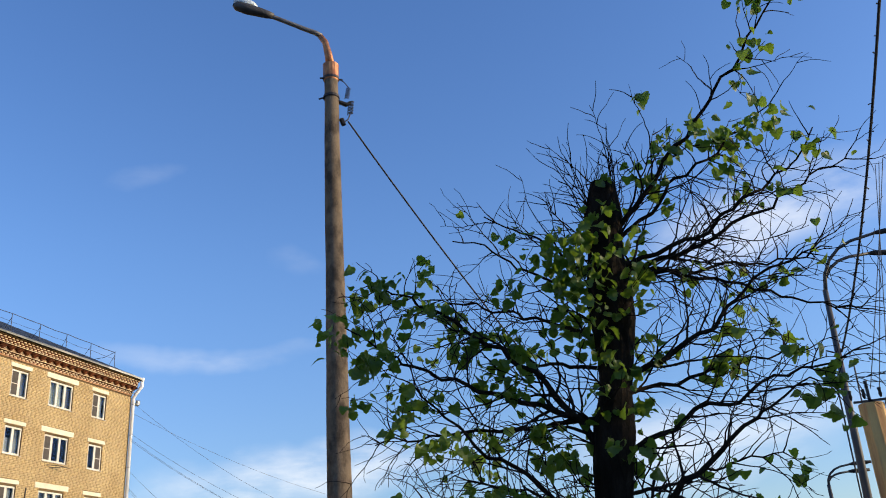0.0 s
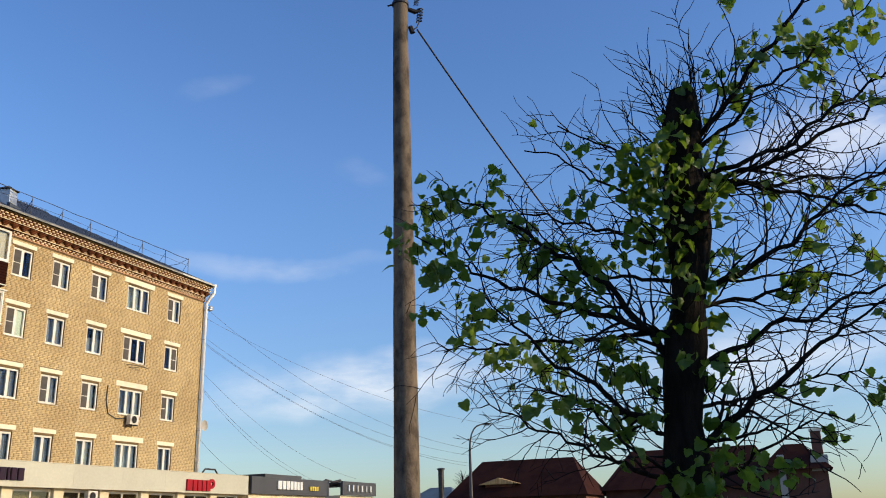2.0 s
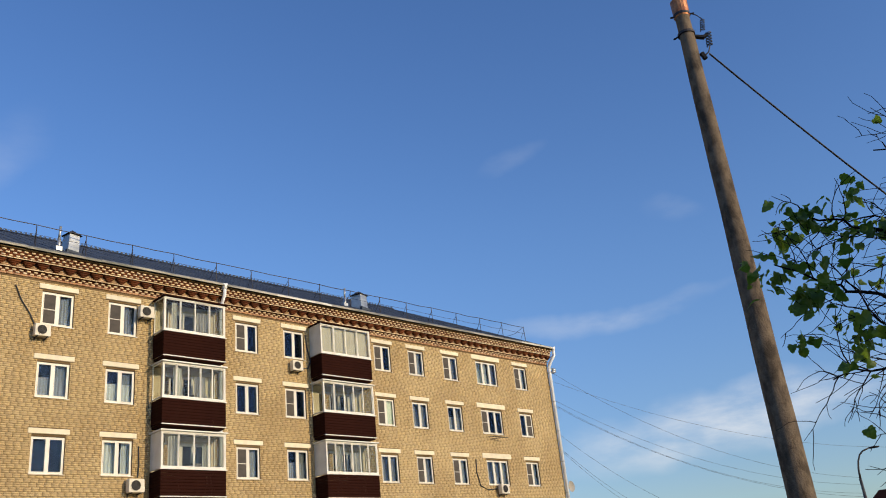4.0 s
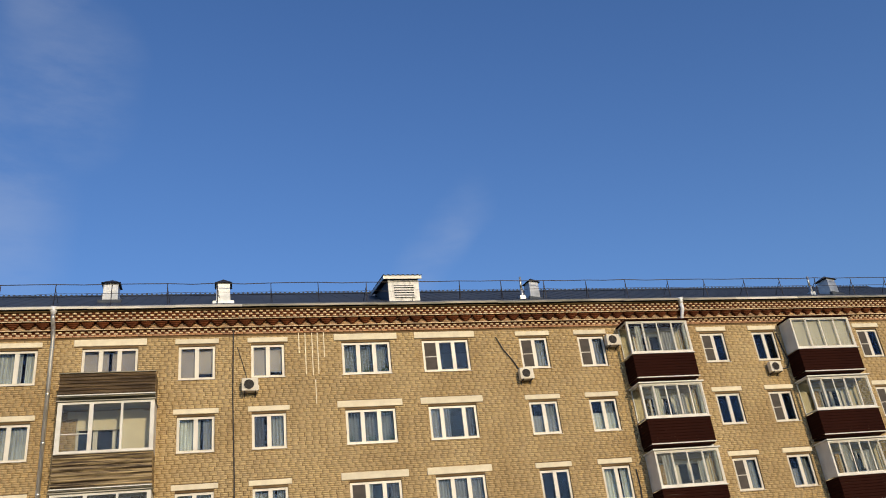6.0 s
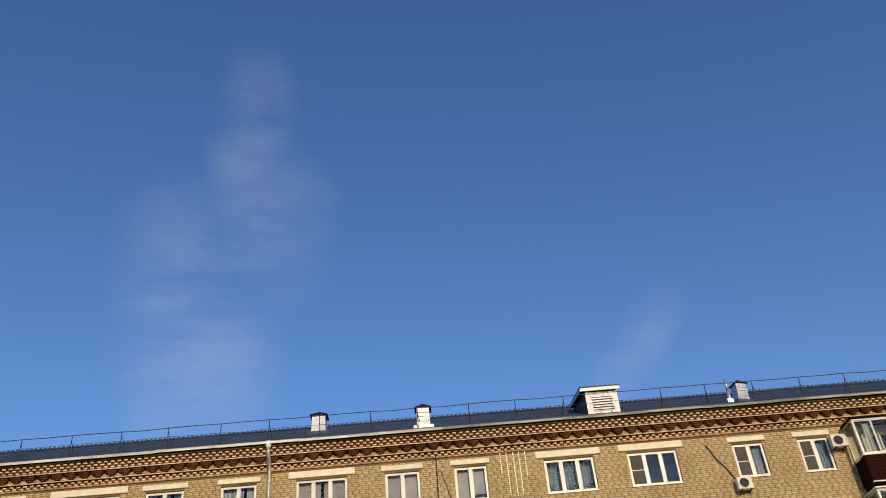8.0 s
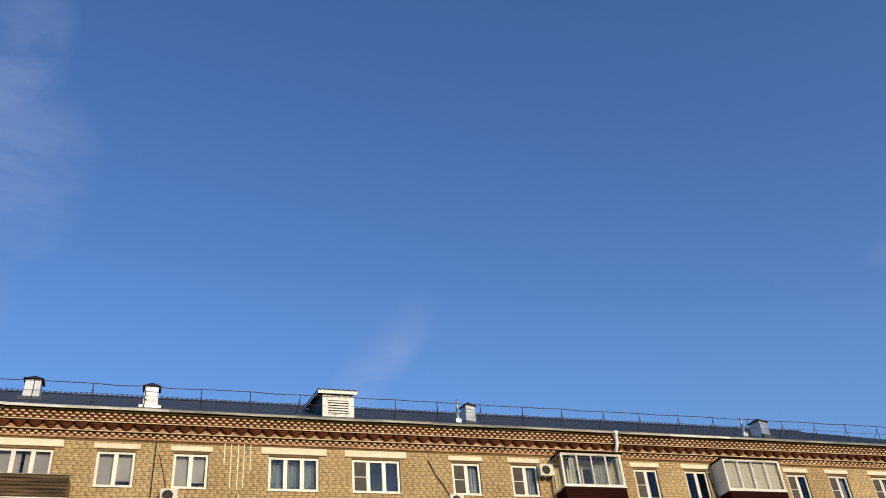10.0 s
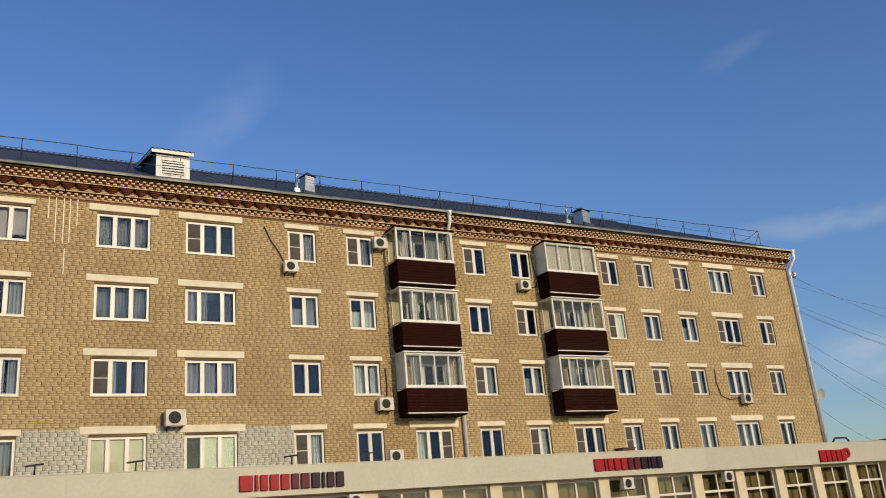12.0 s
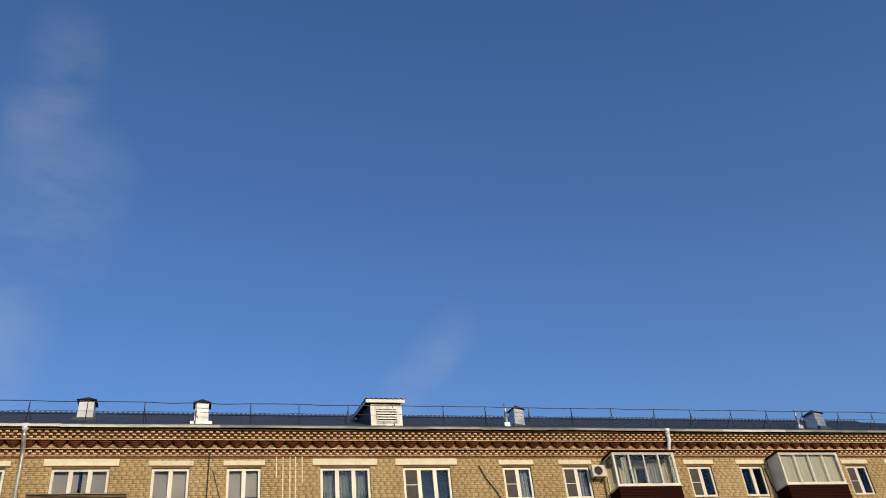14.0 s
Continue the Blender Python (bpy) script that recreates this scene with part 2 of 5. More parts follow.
CONCRETE = surface("pole_concrete", (0.205, 0.155, 0.105), (0.072, 0.056, 0.041), 0.9, scale=4.5, grain=35, relief=0.6, stretch=(1.5, 1.5, 0.9), gloss=0.1)
# tan concrete with the warmth of sunlight put into its saturated orange
CONCRETE_TAN = surface("sunlit_tan_concrete", (0.70, 0.46, 0.17), (0.46, 0.23, 0.09), 0.9, scale=2.0, grain=30, relief=0.4, stretch=(3, 3, 0.35))
COPPER = surface("rusty_steel", (0.52, 0.22, 0.09), (0.28, 0.10, 0.045), 0.45, 0.55, scale=9, grain=40, relief=0.3)
STEEL = surface("lamp_steel", (0.24, 0.21, 0.18), (0.14, 0.12, 0.10), 0.55, 0.5, scale=6, grain=40, stretch=(1, 1, 0.4))
TIN_WORN = surface("polished_worn_tin", (0.66, 0.63, 0.58), (0.36, 0.34, 0.31), 0.30, 0.6, scale=3.0, grain=12, stretch=(3, 3, 0.4))
FLASH_PALE = surface("sunbleached_flashing", (0.74, 0.69, 0.55), (0.40, 0.37, 0.29), 0.55, 0.1, scale=1.4, grain=14, stretch=(0.6, 3, 3), relief=0.15)
# lamp steel darkened so backlit posts read as silhouettes; also the dark lamp housing
STEEL_DARK = surface("silhouette_dark_steel", (0.085, 0.078, 0.072), (0.055, 0.05, 0.047), 0.6, 0.3, scale=4, grain=30, stretch=(1, 1, 0.3))
LENS = surface("milky_lamp_lens", (0.60, 0.68, 0.72), (0.48, 0.56, 0.60), 0.25, scale=8)
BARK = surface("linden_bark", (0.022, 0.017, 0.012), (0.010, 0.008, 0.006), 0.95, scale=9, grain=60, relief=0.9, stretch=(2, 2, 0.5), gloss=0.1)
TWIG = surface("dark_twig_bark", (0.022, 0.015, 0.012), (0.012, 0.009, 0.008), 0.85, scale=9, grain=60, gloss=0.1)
LEAF = leafy("linden_leaf", (0.046, 0.102, 0.010), (0.095, 0.158, 0.017), (0.23, 0.37, 0.03))
CABLE = surface("cable_rubber", (0.020, 0.020, 0.022), (0.03, 0.03, 0.03), 0.6, scale=6)
CABLE_FAR = surface("weathered_cable", (0.07, 0.07, 0.075), (0.10, 0.10, 0.10), 0.6, scale=6)
ASPHALT = surface("asphalt", (0.055, 0.053, 0.050), (0.040, 0.039, 0.037), 0.9, scale=0.5, grain=30, relief=0.3)
PLASTER = surface("grey_plaster", (0.42, 0.38, 0.32), (0.34, 0.31, 0.26), 0.9, scale=0.3, grain=20)
ROOF_RED = surface("dark_maroon_roof_sheet", (0.048, 0.017, 0.012), (0.030, 0.012, 0.009), 0.9, scale=1.0, grain=20, relief=0.1, gloss=0.05)
BRICK_FAR = surface("old_red_brick", (0.13, 0.055, 0.035), (0.085, 0.038, 0.025), 0.9, scale=1.2, grain=25)
ROOF_GREEN = surface("grey_green_roof_sheet", (0.13, 0.16, 0.16), (0.10, 0.12, 0.12), 0.5, 0.2, scale=1.0)


# ---- building blocks ----
class Shape:
    """Collects vertices and faces of one mesh."""

    def __init__(self):
        self.v, self.f = [], []

    def box(self, x0, x1, y0, y1, z0, z1):
        n = len(self.v)
        self.v += [(x, y, z) for z in (z0, z1) for y in (y0, y1) for x in (x0, x1)]
        self.f += [tuple(n + i for i in q) for q in ((0, 2, 3, 1), (4, 5, 7, 6), (0, 1, 5, 4), (2, 6, 7, 3), (0, 4, 6, 2), (1, 3, 7, 5))]
        return self

    def prism(self, outline, y0, y1):
        """An outline in x, z drawn out along y."""
        n, k = len(self.v), len(outline)
        self.v += [(x, y, z) for y in (y0, y1) for x, z in outline]
        self.f += [tuple(range(n, n + k)), tuple(range(n + 2 * k - 1, n + k - 1, -1))]
        self.f += [(n + i, n + k + i, n + k + (i + 1) % k, n + (i + 1) % k) for i in range(k)]
        return self

    def strip(self, outline, x0, x1):
        """An outline in y, z drawn out along x."""
        n, k = len(self.v), len(outline)
        self.v += [(x, y, z) for x in (x0, x1) for y, z in outline]
        self.f += [tuple(range(n, n + k)), tuple(range(n + 2 * k - 1, n + k - 1, -1))]
        self.f += [(n + i, n + k + i, n + k + (i + 1) % k, n + (i + 1) % k) for i in range(k)]
        return self

    def tube(self, points, radii, sides=8, caps=True):
        points = [Vector(p) for p in points]
        if isinstance(radii, (int, float)):
            radii = [radii] * len(points)
        n = len(self.v)
        ref = Vector((0.31, 0.52, 0.79))
        for i, p in enumerate(points):
            d = (points[min(i + 1, len(points) - 1)] - points[max(i - 1, 0)]).normalized()
            a = d.cross(ref)
            if a.length < 0.05:
                a = d.cross(Vector((1, 0, 0)))
            a.normalize()
            b = d.cross(a)
            for k in range(sides):
                q = 2 * math.pi * k / sides
                self.v.append(tuple(p + radii[i] * (math.cos(q) * a + math.sin(q) * b)))
        for i in range(len(points) - 1):
            for k in range(sides):
                l = (k + 1) % sides
                self.f.append((n + i * sides + k, n + i * sides + l, n + (i + 1) * sides + l, n + (i + 1) * sides + k))
        if caps:
            self.f.append(tuple(n + k for k in reversed(range(sides))))
            self.f.append(tuple(n + (len(points) - 1) * sides + k for k in range(sides)))
        return self

    def ring(self, centre, normal, inner, outer, depth, sides=20):
        """A flat ring or disc with thickness."""
        c, d = Vector(centre), Vector(normal).normalized()
        a = d.cross(Vector((0.3, 0.5, 0.81))).normalized()
        b = d.cross(a)
        n = len(self.v)
        for r, h in ((inner, 0), (outer, 0), (outer, depth), (inner, depth)):
            for k in range(sides):
                q = 2 * math.pi * k / sides
                self.v.append(tuple(c + h * d + max(r, 0.0005) * (math.cos(q) * a + math.sin(q) * b)))
        for j in range(4):
            for k in range(sides):
                l, m = (k + 1) % sides, (j + 1) % 4
                self.f.append((n + j * sides + k, n + j * sides + l, n + m * sides + l, n + m * sides + k))
        return self

    def mesh(self, name, material, smooth=False, bevel=0.0):
        me = bpy.data.meshes.new(name)
        me.from_pydata(self.v, [], self.f)
        bm = bmesh.new()
        bm.from_mesh(me)
        bmesh.ops.recalc_face_normals(bm, faces=bm.faces)
        if bevel:
            bmesh.ops.bevel(bm, geom=list(bm.edges), offset=bevel, segments=1, affect="EDGES", profile=0.5)
        bm.to_mesh(me)
        bm.free()
        me.materials.append(material)
        if smooth:
            me.polygons.foreach_set("use_smooth", [True] * len(me.polygons))
        return me


def thing(name, at, label, category, group="", kind=""):
    ob = new(name)
    ob.location = at
    ob.empty_display_size = 0.2
    return tagged(ob, label, category, group, kind)


def part(name, shape, material, parent, label="", smooth=False, bevel=0.0):
    """One mesh under a thing or a part, in the thing's own coordinates."""
    data = shape.mesh(name, material, smooth, bevel) if isinstance(shape, Shape) else shape
    ob = new(name, data)
    ob.parent = parent
    return tagged(ob, label) if label else ob


def boxes_mesh(name, lo, hi, material):
    """Many boxes without their backs (the side of larger y), as one mesh."""
    lo, hi = np.asarray(lo, float), np.asarray(hi, float)
    n = len(lo)
    v = np.empty((n, 8, 3))
    for k in range(8):
        for axis in range(3):
            v[:, k, axis] = (hi if k >> axis & 1 else lo)[:, axis]
    quads = np.array(((0, 1, 5, 4), (0, 2, 3, 1), (4, 5, 7, 6), (0, 4, 6, 2), (1, 3, 7, 5)))
    f = (np.arange(n)[:, None, None] * 8 + quads[None]).reshape(-1, 4)
    me = bpy.data.meshes.new(name)
    me.vertices.add(n * 8)
    me.vertices.foreach_set("co", v.reshape(-1))
    me.loops.add(f.size)
    me.loops.foreach_set("vertex_index", f.reshape(-1).astype(np.int32))
    me.polygons.add(len(f))
    me.polygons.foreach_set("loop_start", np.arange(0, f.size, 4, dtype=np.int32))
    me.update(calc_edges=True)
    me.validate()
    me.materials.append(material)
    return me

# ---- ground and an unseen block added behind the camera ----
g = Shape()
g.v = [(-1500, -1500, 0), (1500, -1500, 0), (1500, 1500, 0), (-1500, 1500, 0)]
g.f = [(0, 1, 2, 3)]
tagged(new("ground", g.mesh("ground", ASPHALT)), "grey asphalt ground reaching to the horizon", "ground", kind="structure")
# added out of view; its height sets how far up the tree is shaded
rear = Shape().box(-75, -19, -75, -62, 0, 12.0)
tagged(new("wall_rear_block", rear.mesh("wall_rear_block", PLASTER)), "plain grey block added out of view to shade the tree", "wall", kind="structure")

# ---- apartment house: plan ----
X_L, X_R, DEPTH = -64.0, 8.1, 12.6
ROWS = {5: 14.5, 4: 11.7, 3: 8.9, 2: 6.1}      # tops of the windows, storey by storey
HIGH = 1.36
# left edge, width, number of sashes
COLUMNS = {"c06": (-52.05, 1.6, 2), "c05": (-49.05, 2.4, 3), "c04": (-45.65, 1.5, 2), "c03": (-42.72, 1.4, 2), "cC": (-39.78, 2.0, 3),
           "c01": (-36.30, 1.36, 2), "c0": (-33.58, 1.28, 2), "c1": (-30.03, 1.97, 3), "c2": (-26.73, 1.97, 3), "c3": (-22.53, 1.24, 2),
           "c4": (-19.90, 1.22, 2), "cA": (-17.20, 1.78, 3), "c5": (-14.05, 1.18, 2), "c6": (-11.47, 1.16, 2), "cB": (-8.95, 1.78, 3),
           "c7": (-5.98, 1.14, 2), "c8": (-3.62, 1.12, 2), "c9": (-1.06, 1.14, 2), "c10": (1.56, 1.75, 3), "c11": (4.84, 1.13, 2)}
WALL_TOP, FLOOR_2 = 14.95, 3.3

openings = []
for key, (x, width, sashes) in COLUMNS.items():
    for row, top in ROWS.items():
        openings.append((x, x + width, top - HIGH, top, key, row))

wall = Shape()
bands = sorted({FLOOR_2 - 3.3, WALL_TOP + 0.9} | {z for o in openings for z in (o[2], o[3])})
for z0, z1 in zip(bands, bands[1:]):
    x = X_L
    for o in sorted(o for o in openings if o[2] < (z0 + z1) / 2 < o[3]):
        wall.box(x, o[0], 0.014, 0.45, z0, z1)
        x = o[1]
    wall.box(x, X_R, 0.014, 0.45, z0, z1)
wall_front = tagged(new("wall_front", wall.mesh("wall_front", MORTAR)), "yellow sand-lime brick front of a five-storey house", "wall", kind="structure")
sides = Shape().box(X_R - 0.4, X_R, 0.46, DEPTH, 0, 15.8).box(X_L, X_L + 0.4, 0.46, DEPTH, 0, 15.8).box(X_L, X_R, DEPTH - 0.4, DEPTH, 0, 15.8)
tagged(new("wall_sides", sides.mesh("wall_sides", BRICK)), "yellow brick end and rear walls of the house", "wall", kind="structure")
# rear wall, floors and partitions, coloured as dark as unlit rooms
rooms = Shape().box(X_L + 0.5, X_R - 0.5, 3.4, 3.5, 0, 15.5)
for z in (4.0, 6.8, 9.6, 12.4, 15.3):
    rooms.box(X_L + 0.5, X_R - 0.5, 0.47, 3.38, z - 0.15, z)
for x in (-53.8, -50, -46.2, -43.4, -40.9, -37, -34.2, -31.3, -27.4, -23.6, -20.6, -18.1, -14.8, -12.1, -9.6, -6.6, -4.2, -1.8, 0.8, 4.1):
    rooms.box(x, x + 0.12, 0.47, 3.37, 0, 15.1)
tagged(new("wall_rooms", rooms.mesh("wall_rooms", ROOM)), "rooms behind the windows, their dimness put into near-black colour", "wall", kind="structure")


# ---- windows ----
def lintel_span(sashes, width):
    over = 0.30 if sashes == 3 else 0.14
    return -over, width + over, (0.27 if sashes == 3 else 0.20)


def build_window(name, width, sashes, style, drape):
    """A window with its frame, sashes, panes, sill, lintel and what hangs behind it; its origin is the opening's lower left corner."""
    ob = thing(name, (0, 0, 0), WINDOW_LABELS[drape], "window", "windows of the house", "structure")
    f = Shape()
    y0, y1, b = 0.07, 0.15, 0.075
    f.box(0, width, y0, y1, 0, b).box(0, width, y0, y1, HIGH - b, HIGH).box(0, b, y0, y1, b, HIGH - b).box(width - b, width, y0, y1, b, HIGH - b)
    cuts = {2: (0.50,), 3: (0.335, 0.665)}[sashes]
    if style == "wide":
        cuts = (0.27, 0.73)
    if style == "door":
        cuts = (0.42,)
    edges = [b] + [c * width for c in cuts] + [width - b]
    for c in cuts:
        f.box(c * width - 0.055, c * width + 0.055, y0 - 0.005, y1, b, HIGH - b)
    part("window_frame", f, PVC, ob)
    for i, (x0, x1) in enumerate(zip(edges, edges[1:])):
        x0, x1 = x0 + (0.055 if i else 0), x1 - (0.055 if i < len(edges) - 2 else 0)
        s, screens = Shape(), []
        e = 0.022
        s.box(x0, x1, y0 - 0.018, y1 - 0.03, b, b + e).box(x0, x1, y0 - 0.018, y1 - 0.03, HIGH - b - e, HIGH - b)
        s.box(x0, x0 + e, y0 - 0.018, y1 - 0.03, b + e, HIGH - b - e).box(x1 - e, x1, y0 - 0.018, y1 - 0.03, b + e, HIGH - b - e)
        if style == "net" and i == 0 or style == "net_right" and i == len(edges) - 2:
            s.box(x0 + e, x1 - e, y0 - 0.02, y1 - 0.05, HIGH * 0.47, HIGH * 0.47 + 0.028)
            n = Shape().box(x0 + e, x1 - e, y0 - 0.012, y0 - 0.008, b + e, HIGH * 0.47).box(x0 + e, x1 - e, y0 - 0.012, y0 - 0.008, HIGH * 0.47 + 0.028, HIGH - b - e)
            screens.append(n)
        sash = part("sash", s, PVC, ob)
        p = part("pane", Shape().box(x0 + e, x1 - e, y1 - 0.045, y1 - 0.041, b + e, HIGH - b - e), GLASS_THIN if drape in ("shade", "mint") else GLASS, sash)
        p.visible_shadow = False
        for n in screens:
            part("insect_screen", n, NET, sash, "grey insect screen")
    part("window_sill", Shape().strip([(-0.05, -0.03), (-0.05, -0.012), (0.068, 0.012), (0.068, -0.004)], -0.03, width + 0.03), SILL if drape != "plants" else PVC, ob)
    l0, l1, lh = lintel_span(sashes, width)
    part("lintel", Shape().box(l0, l1, -0.035, 0.2, HIGH + 0.09, HIGH + 0.09 + lh), LINTEL, ob, "cream limewashed lintel", bevel=0.012)
    part("reveal", Shape().box(0, width, 0.02, 0.2, HIGH + 0.004, HIGH + 0.088), BRICK, ob)
    rng = random.Random(f"{width}{style}{drape}")

    def folds(x0, x1, z0, z1, material, label, depth=0.03, y=0.26):
        c = Shape()
        k = max(6, int((x1 - x0) / 0.035))
        for i in range(k + 1):
            x = x0 + (x1 - x0) * i / k
            yy = y + depth * math.sin(i * 1.9) + rng.uniform(-0.01, 0.01)
            c.v += [(x, yy, z0), (x, yy, z1), (x, yy + 0.006, z0), (x, yy + 0.006, z1)]
            if i:
                n = 4 * i
                c.f += [(n - 4, n, n + 1, n - 3), (n - 2, n - 1, n + 3, n + 2)]
        part("curtain", c, material, ob, label)

    if drape == "sheer":
        folds(0.06, width * 0.62, 0.03, HIGH, CURTAIN, "white sheer curtain")
        folds(width * 0.70, width - 0.05, 0.03, HIGH, CURTAIN, "white sheer curtain", 0.04)
    elif drape == "full":
        folds(0.05, width - 0.05, 0.02, HIGH, CURTAIN, "drawn white curtain")
    elif drape == "right":
        folds(width * 0.52, width - 0.05, 0.02, HIGH, CURTAIN, "white curtain drawn to one side")
    elif drape == "left":
        folds(0.05, width * 0.45, 0.02, HIGH, CURTAIN, "white curtain drawn to one side")
        folds(width * 0.80, width - 0.05, 0.02, HIGH, CURTAIN_DARK, "patterned curtain")
    elif drape == "pattern":
        folds(0.05, width * 0.36, 0.02, HIGH, CURTAIN_DARK, "patterned curtain")
        folds(width * 0.55, width - 0.05, 0.02, HIGH, CURTAIN, "white curtain", 0.05)
    elif drape == "half":
        folds(0.05, width - 0.05, 0.02, HIGH * 0.60, CURTAIN, "short white lace curtain", 0.02, 0.22)
        folds(width * 0.60, width - 0.05, HIGH * 0.60, HIGH, CURTAIN_GREY, "grey net curtain", 0.02, 0.24)
    elif drape == "blind":
        part("blind", Shape().box(0.06, width * 0.47, 0.24, 0.25, 0.02, HIGH), BLIND, ob, "pinkish beige blind")
        part("blind", Shape().box(width * 0.53, width - 0.06, 0.24, 0.25, 0.30, HIGH), BLIND, ob, "pinkish beige blind")
    elif drape == "shade":
        # pale panel behind the glass in place of a sunlit reflection
        part("blind", Shape().box(0.06, width - 0.06, 0.16, 0.17, 0.02, HIGH), BLIND_PALE, ob, "pale panel standing in for sunlight mirrored in the panes")
    elif drape == "mint":
        part("blind", Shape().box(width * (0.50 if sashes == 2 else 0.36), width - 0.06, 0.16, 0.17, 0.02, HIGH), BLIND_MINT, ob, "pale mint roller blind")
    elif drape == "plants":
        folds(0.05, width - 0.05, 0.12, HIGH, CURTAIN_GREY, "grey net curtain", 0.02, 0.40)
        for k in range(5):
            x = width * (0.12 + 0.19 * k) + rng.uniform(-0.05, 0.05)
            pl = Shape()
            for j in range(16):
                a, r, h = rng.uniform(0, 6.28), rng.uniform(0.05, 0.17), rng.uniform(0.1, 0.48)
                tip = Vector((x + r * math.cos(a), 0.3 + 0.3 * r * math.sin(a), h))
                n = len(pl.v)
                pl.v += [(x, 0.3, 0.04), tuple(tip + Vector((-0.03, 0, -0.06))), tuple(tip), tuple(tip + Vector((0.035, 0.01, -0.05)))]
                pl.f.append((n, n + 1, n + 2, n + 3))
            part("pot_plant", pl, PLANT, ob, "leafy pot plant on the inner sill")
    return ob


WINDOW_LABELS = {"none": "white plastic window with dark bare panes", "sheer": "white plastic window with sheer curtains parted",
                 "full": "white plastic window with drawn white curtain", "right": "white plastic window with curtain to one side",
                 "left": "white plastic window with patterned and white curtains", "pattern": "white plastic window with dark patterned curtain",
                 "blind": "white plastic window with pinkish beige blinds", "plants": "white plastic window with pot plants and net curtain",
                 "mint": "white plastic window with a pale mint blind", "half": "white plastic window with a short lace curtain",
                 "shade": "white plastic window with a pale panel for its bright reflection"}
STYLES = {"c06": "aaaa", "c05": "aaaa", "c04": "aaaa", "c03": "aaaa", "cC": "aaaa", "c01": "aaaa", "c0": "aaaa", "c1": "aana", "c2": "nwaa",
          "c3": "naan", "c4": "naaa", "cA": "aaaR", "c5": "nana", "c6": "anan", "cB": "aaan", "c7": "nnan", "c8": "nana", "c9": "nana", "c10": "anaa", "c11": "nRna"}
DRAPES = {"c06": "sfrf", "c05": "nsfs", "c04": "ssff", "c03": "sffs", "cC": "bnsf", "c01": "bsfs", "c0": "bpsf", "c1": "ppln", "c2": "nlsf",
          "c3": "rcnr", "c4": "rcsn", "cA": "nnnl", "c5": "nnsn", "c6": "nncr", "cB": "nnnl", "c7": "nmsr", "c8": "sfcs", "c9": "fcrs", "c10": "snsf", "c11": "snrs"}
STYLE_OF = {"a": "plain", "n": "net", "w": "wide", "R": "net_right"}
DRAPE_OF = {"n": "none", "s": "sheer", "f": "full", "r": "right", "l": "left", "p": "pattern", "b": "blind", "k": "plants", "h": "shade", "m": "mint", "c": "half"}
made = {}
count = 0
for x0, x1, z0, z1, key, row in openings:
    i = 5 - row
    sashes = COLUMNS[key][2]
    style, drape = STYLE_OF[STYLES[key][i]], DRAPE_OF[DRAPES[key][i]]
    if (key, row) in (("c1", 4), ("c1", 5)):
        drape = "plants"
    # bright reflections in these two lower windows are put in as pale panels
    if (key, row) in (("c1", 2), ("c2", 2)):
        drape = "shade" if key == "c1" else "mint"
    count += 1
    kind = (round(x1 - x0, 3), sashes, style, drape)
    if kind not in made:
        made[kind] = build_window(f"window_{count}", x1 - x0, sashes, style, drape)
        made[kind].location = (x0, 0, z0)
    else:
        copy_thing(made[kind], pose(x0, 0, z0)).name = f"window_{count}"

# ---- roof, gutter and roof fittings ----
EAVE_Z, SLOPE, RIDGE_Y = 15.98, 0.52, 6.3
RIDGE_Z = EAVE_Z + SLOPE * (RIDGE_Y + 0.55)


def roof_z(y):
    return EAVE_Z + SLOPE * (y + 0.55)


roof = thing("roof", (0, 0, 0), "dark blue standing-seam metal hip roof", "roof", kind="structure")
s = Shape()
x0, x1, yb, hip = X_L - 0.4, X_R + 0.22, DEPTH + 0.55, 7.0
s.v = [(x0, -0.55, EAVE_Z), (x1, -0.55, EAVE_Z), (x1, yb, EAVE_Z), (x0, yb, EAVE_Z), (x0 + hip, RIDGE_Y, RIDGE_Z), (x1 - hip, RIDGE_Y, RIDGE_Z),
       (x0, -0.55, EAVE_Z - 0.04), (x1, -0.55, EAVE_Z - 0.04), (x1, yb, EAVE_Z - 0.04), (x0, yb, EAVE_Z - 0.04)]
s.f = [(0, 1, 5, 4), (1, 2, 5), (2, 3, 4, 5), (3, 0, 4), (6, 9, 8, 7), (0, 6, 7, 1), (1, 7, 8, 2), (2, 8, 9, 3), (3, 9, 6, 0)]
part("roof_sheet", s, ROOF, roof)
s = Shape()
x = X_L + 0.2
while x < X_R + 0.3:
    top = min(RIDGE_Y, -0.55 + (min(x - x0, x1 - x)) / hip * (RIDGE_Y + 0.55))
    s.strip([(-0.5, roof_z(-0.5)), (top, roof_z(top)), (top, roof_z(top) + 0.012), (-0.5, roof_z(-0.5) + 0.012)], x, x + 0.03)
    x += 0.55
tagged(part("seams", s, ROOF, roof), kind="stuff")
teeth = Shape()
x = x0 + hip
while x < x1 - hip:
    teeth.prism([(x, RIDGE_Z), (x + 0.04, RIDGE_Z + 0.105), (x + 0.11, RIDGE_Z + 0.105), (x + 0.15, RIDGE_Z)], RIDGE_Y - 0.03, RIDGE_Y + 0.03)
    x += 0.22
tagged(part("ridge_teeth", teeth, ROOF, roof), kind="stuff")
part("ridge_cap", Shape().strip([(RIDGE_Y - 0.2, RIDGE_Z - 0.08), (RIDGE_Y, RIDGE_Z + 0.07), (RIDGE_Y + 0.2, RIDGE_Z - 0.08)], x0 + hip, x1 - hip), ROOF, roof)
